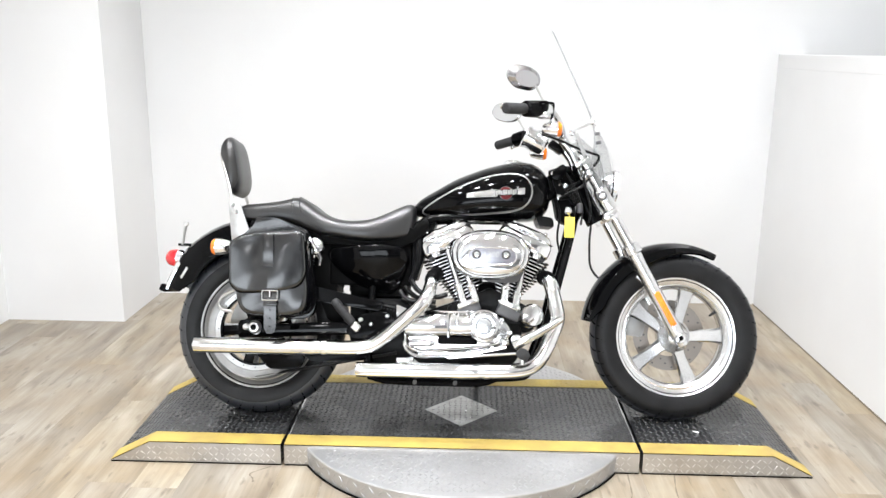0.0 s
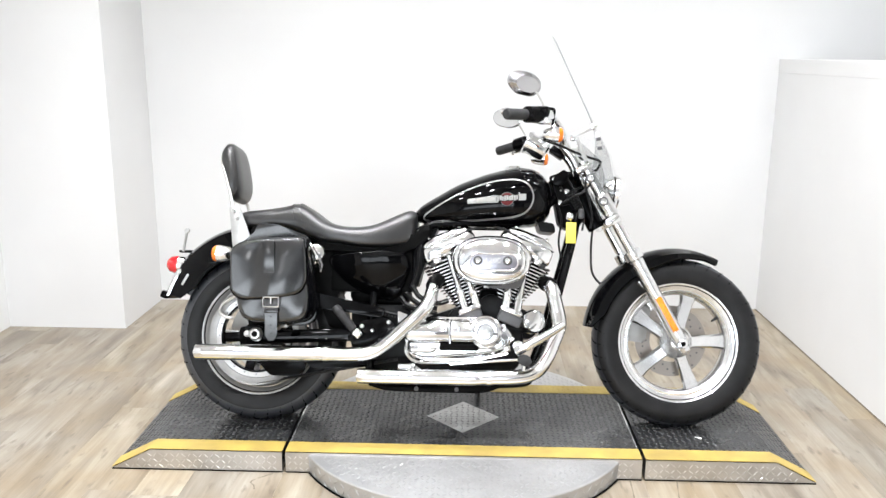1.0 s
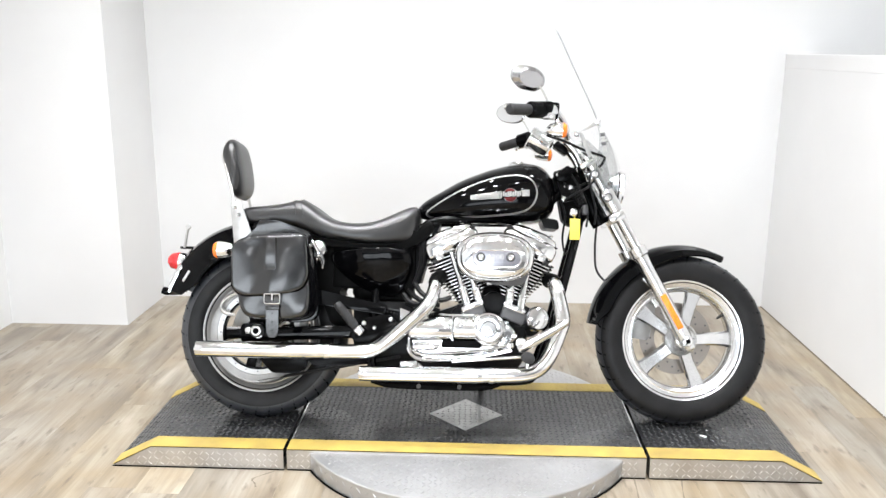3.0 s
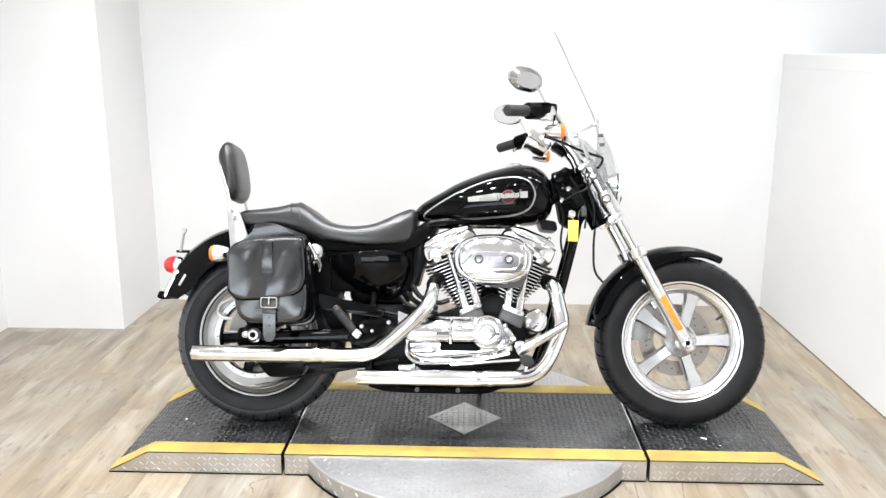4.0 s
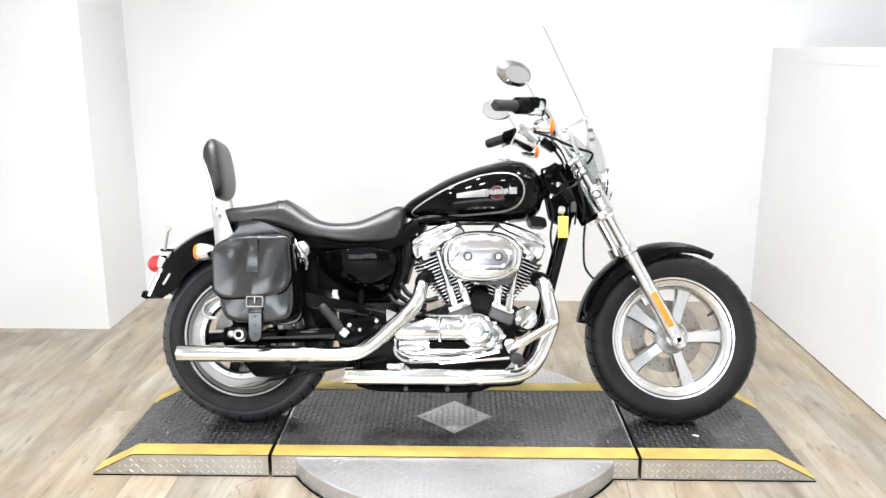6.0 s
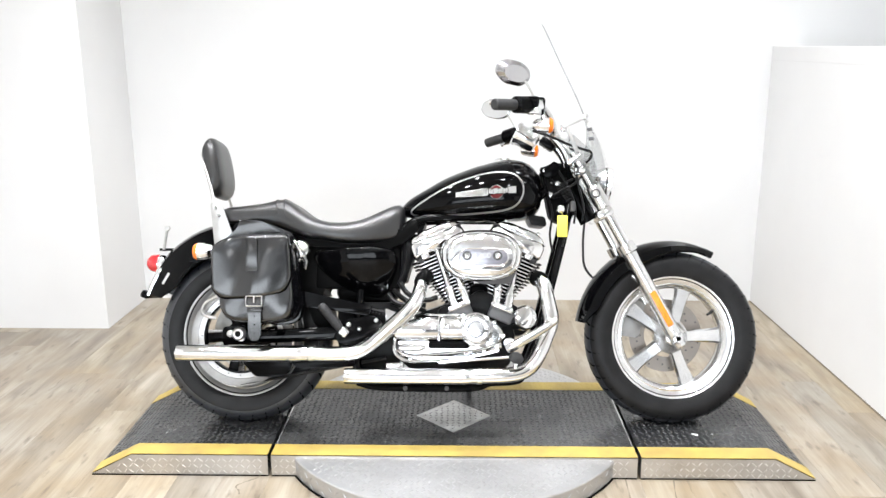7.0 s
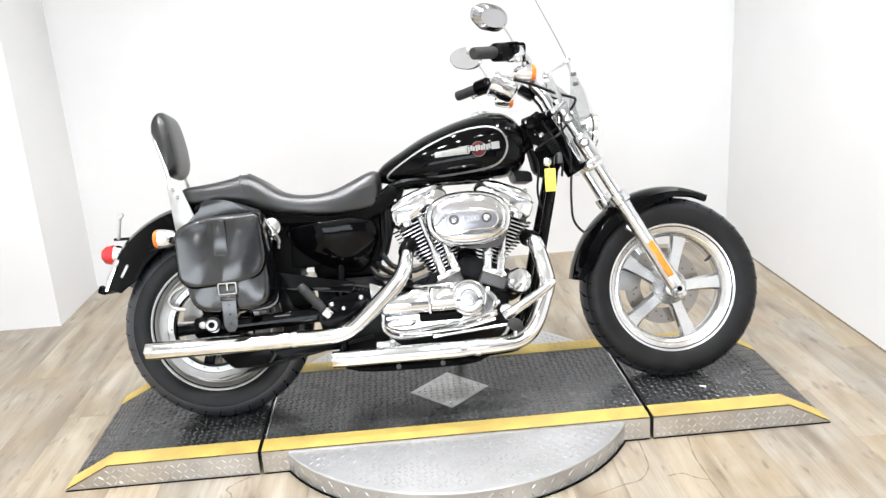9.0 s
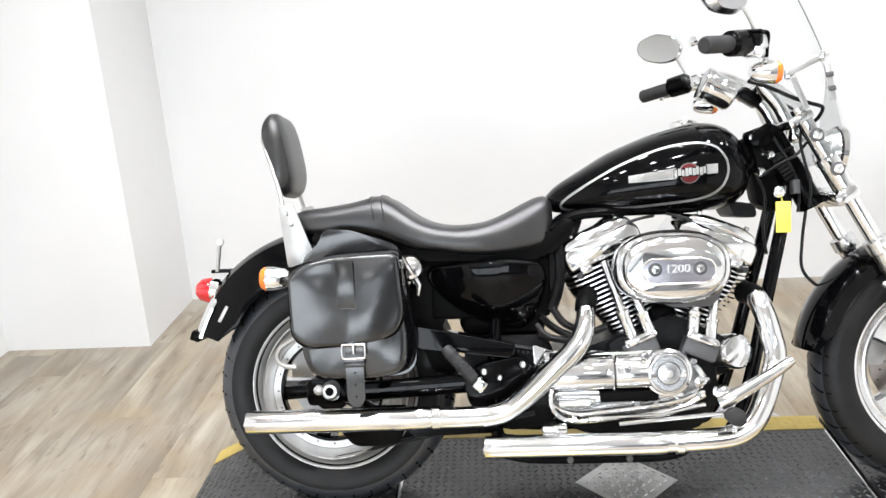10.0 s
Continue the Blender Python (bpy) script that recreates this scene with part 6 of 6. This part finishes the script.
sp = part("speedometer", lathe([(0.02, -0.085), (0.035, -0.079), (0.0395, -0.07), (0.0395, -0.012), (0.044, -0.01), (0.045, 0.0), (0.042, 0.004)], (0.221, -0.01, 1.034), (-0.88, 0, 0.475), 32), CHROME, bike, "chrome speedometer housing")
part("dial", lathe([(0.041, 0.0), (0.041, 0.005), (0.002, 0.006)], (0.221, -0.01, 1.034), (-0.88, 0, 0.475), 32), FACE, sp, "dark dial face")
part("speedo_mount", box((0.335, 0, 0.995), (0.06, 0.05, 0.03), Matrix.Rotation(radians(35), 4, "Y"), 0.008), SATIN, bike)
for pts in ([(0.27, 0.25, 1.075), (0.33, 0.18, 1.04), (0.42, 0.1, 1.0), (0.465, 0.05, 0.96), (0.44, 0.03, 0.9)],
             [(0.36, -0.07, 0.90), (0.40, -0.075, 0.83), (0.425, -0.075, 0.76), (0.42, -0.08, 0.70)], [(0.34, -0.075, 0.795), (0.38, -0.08, 0.82), (0.42, -0.08, 0.84), (0.45, -0.07, 0.87)], [(0.45, -0.07, 0.93), (0.43, -0.08, 0.88), (0.44, -0.08, 0.82), (0.455, -0.075, 0.76), (0.45, -0.07, 0.71)], [(0.41, -0.05, 0.78), (0.395, -0.07, 0.70), (0.38, -0.08, 0.62)], [(0.33, -0.06, 0.88), (0.36, -0.07, 0.84), (0.42, -0.06, 0.86)],
            [(0.33, -0.05, 0.80), (0.345, -0.07, 0.74), (0.335, -0.08, 0.66), (0.345, -0.07, 0.6)]):
    part("control_cable", tube(smooth_path(pts, 6), 0.0038, 8), CABLE, bike, "black control cable")
part("throttle_cable", tube(smooth_path([(0.262, -0.24, 1.0), (0.321, -0.2, 0.989), (0.391, -0.15, 0.97), (0.44, -0.118, 0.96), (0.474, -0.1, 0.953), (0.481, -0.092, 0.945), (0.474, -0.08, 0.927), (0.46, -0.07, 0.914)], 6), 0.0048, 10), CABLE, bike, "thick black throttle cable")
part("brake_hose", tube(smooth_path([(0.478, 0.02, 0.735), (0.468, 0.0, 0.7), (0.468, 0.03, 0.62), (0.485, 0.07, 0.54), (0.56, 0.085, 0.47)], 6), 0.0042, 8), RUBBER, bike)

# headlamp and windshield
HL, HD = (0.545, 0, 0.85), (1, 0, -0.1)
hl = part("headlamp", lathe([(0.008, -0.052), (0.026, -0.049), (0.045, -0.037), (0.055, -0.018), (0.058, 0.0)], HL, HD, 36), SOFTCHROME, bike, "round chrome headlamp")
part("headlamp_rim", lathe([(0.056, -0.004), (0.063, -0.002), (0.064, 0.01), (0.06, 0.016), (0.053, 0.014)], HL, HD, 36, hollow=True), CHROME, hl, "chrome headlamp rim")
part("rim_gap", lathe([(0.0585, -0.007), (0.0595, -0.003), (0.0575, -0.003)], HL, HD, 36, hollow=True), FIN, hl)
part("lens", lathe([(0.053, 0.0), (0.053, 0.012), (0.04, 0.019), (0.01, 0.023)], HL, HD, 36), LAMPGLASS, hl, "clear headlamp lens")
part("headlamp_bolt", lathe([(0.012, -0.014), (0.013, -0.004), (0.009, 0.002)], (0.542, -0.006, 0.79), (0, 0, -1), 14), FIN, hl, "dark mounting bolt")
part("headlamp_bracket", box((0.46, 0, 0.9), (0.06, 0.05, 0.05), bev=0.01), CHROME, bike)
SHIELD = [(0.0, 0.535, 0.10, 0.05), (0.06, 0.556, 0.16, 0.10), (0.15, 0.558, 0.19, 0.12), (0.3, 0.530, 0.208, 0.083), (0.36, 0.508, 0.214, 0.062), (0.425, 0.482, 0.22, 0.046), (0.563, 0.44, 0.23, 0.041), (0.723, 0.391, 0.23, 0.036), (0.9, 0.338, 0.228, 0.03), (0.96, 0.318, 0.222, 0.027), (1.0, 0.303, 0.2, 0.022)]
bm = bmesh.new()
grid = []
for i in range(41):
    v = i / 40
    xc, w, kk = lerp_table(SHIELD, v)
    z = 0.80 + 0.615 * v
    row = []
    for j in range(25):
        u = -1 + 2 * j / 24
        row.append(bm.verts.new((xc - kk * u * u, w * u, z - 0.02 * u * u * v)))
    grid.append(row)
for a, b in zip(grid, grid[1:]):
    for j in range(24):
        bm.faces.new((a[j], a[j + 1], b[j + 1], b[j]))
bmesh.ops.recalc_face_normals(bm, faces=bm.faces)
bmesh.ops.solidify(bm, geom=bm.faces[:], thickness=0.0035)
shield = part("windshield", bm, GLASS, bike, "tall clear acrylic windshield", 60)
shield.visible_shadow = False
# separate grey sheets laid just behind the shield's lower sides
for sg in (-1, 1):
    bm = bmesh.new()
    wing = []
    for i in range(15):
        v = 0.03 + 0.40 * i / 14
        xc, w, kk = lerp_table(SHIELD, v)
        u0 = 0.42 + 0.3 * max(0.0, (v - 0.3) / 0.13)
        wing.append([bm.verts.new((xc - kk * u * u - 0.005, sg * w * u * 0.985, 0.80 + 0.615 * v - 0.02 * u * u * v)) for u in (u0 + (0.985 - u0) * j / 8 for j in range(9))])
    for a, b in zip(wing, wing[1:]):
        for j in range(8):
            bm.faces.new((a[j], a[j + 1], b[j + 1], b[j]))
    ob = part("shield_wing", bm, GREYGLASS, shield, "faintly grey see-through lower wing", 60)
    ob.visible_shadow = False
edge = []
for i in range(17, 39):
    v = i / 40
    xc, w, kk = lerp_table(SHIELD, v)
    edge.append((xc - kk, -w, 0.80 + 0.595 * v))
part("shield_edge", tube(edge, 0.0017, 6), ACRYLIC, shield, "polished acrylic edge")
for sg in (-1, 1):
    part("windshield_bracket", box((0.402, sg * 0.2, 1.038), (0.08, 0.004, 0.016), Matrix.Rotation(radians(-24), 4, "Y"), 0.0015), PLATEBRIGHT, shield, "flat pale windshield bracket")
    part("windshield_bracket", box((0.405, sg * 0.15, 0.985), (0.014, 0.004, 0.092), Matrix.Rotation(radians(-22), 4, "Y"), 0.0015), PLATEBRIGHT, shield, "flat pale windshield bracket")
    for x, y, z in ((0.438, 0.214, 1.054), (0.435, 0.172, 0.878), (0.481, 0.172, 0.797)):
        if z < 1:
            part("bracket_washer", lathe([(0.0165, -0.004), (0.0165, 0.001), (0.012, 0.002)], (x, sg * y, z), (0, sg, 0), 18), GREY, shield)
        part("bracket_screw", lathe([(0.011, -0.012), (0.0125, 0.0), (0.011, 0.006), (0.004, 0.009)], (x, sg * y, z), (0, sg, 0), 14), CHROME, shield)
    part("shield_stay", box((0.46, sg * 0.195, 0.996), (0.013, 0.004, 0.085), Matrix.Rotation(radians(-8), 4, "Y"), 0.001), PLATEBRIGHT, shield, "flat pale windshield stay")
    for z in (1.013, 0.981):
        part("stay_clip", box((0.46 - 0.14 * (z - 0.996), sg * 0.198, z), (0.017, 0.006, 0.012), Matrix.Rotation(radians(-8), 4, "Y"), 0.002), GREY, shield, "grey clip")
    part("shield_clamp", box((0.372, sg * 0.185, 1.02), (0.022, 0.02, 0.024), bev=0.005), CHROME, shield)

# ---- floor planks ----
random.seed(3)
fl = tagged(new("floor", mesh_of("floor", box((-0.355, -1.62, -0.005), (3.98, 6.56, 0.002)), BED)), "pale oak-look vinyl plank floor", "floor", kind="structure")
for crack in ([(0.721, -0.306), (0.701, -0.419), (0.699, -0.491), (0.7, -0.58), (0.702, -0.651)],
              [(0.563, -0.31), (0.556, -0.417), (0.546, -0.473), (0.507, -0.528), (0.449, -0.546), (0.349, -0.588)],
              [(0.589, -0.522), (0.633, -0.515), (0.662, -0.541), (0.7, -0.56)],
              [(-0.642, -0.323), (-0.701, -0.375), (-0.687, -0.404), (-0.679, -0.428)]):
    bm = bmesh.new()
    rows = smooth_path([(x, y, 0.0004) for x, y in crack], 3)
    tube(rows, [0.0022 + 0.0014 * math.sin(2.3 * k) for k in range(len(rows))], 6, bm)
    for v in bm.verts:
        v.co.z = 0.0004 + (v.co.z - 0.0004) * 0.12
    part("floor_crack", bm, CAULK, fl, "thin grey crack in the floor")
PW, PL = 0.152, 1.22
lengths = {}
for i in range(-16, 12):
    y = -4.4 + random.random() * PL * 0.9 - PL
    if y > -4.88:
        y -= PL
    while y < 1.66:
        y1 = min(y + PL, 1.66)
        y = max(y, -4.88)
        if y1 > -4.87 and (-2.35 < i * PW + PW and i * PW < 1.64):
            key = round(y1 - y, 3)
            if key not in lengths:
                lengths[key] = mesh_of("plank", box((0, 0, -0.002), (PW - 0.0003, key - 0.0003, 0.004), bev=0.0002, seg=1), PLANK)
            ob = new("plank", lengths[key])
            ob.parent = fl
            ob.location = (i * PW + PW / 2, (y + y1) / 2, 0.0)
        y = y1

# a scrap of paper on the front ramp
bm = box((0, 0, 0.001), (0.024, 0.005, 0.0012), Matrix.Rotation(radians(-35), 4, "Z"))
bm.verts.ensure_lookup_table()
bm.verts[7].co.z += 0.003
tagged(new("paper_scrap", mesh_of("paper_scrap", bm, WALL)), "small white scrap of paper lying on the ramp", "paper").location = (0.83, -0.142, TOP + 0.002)
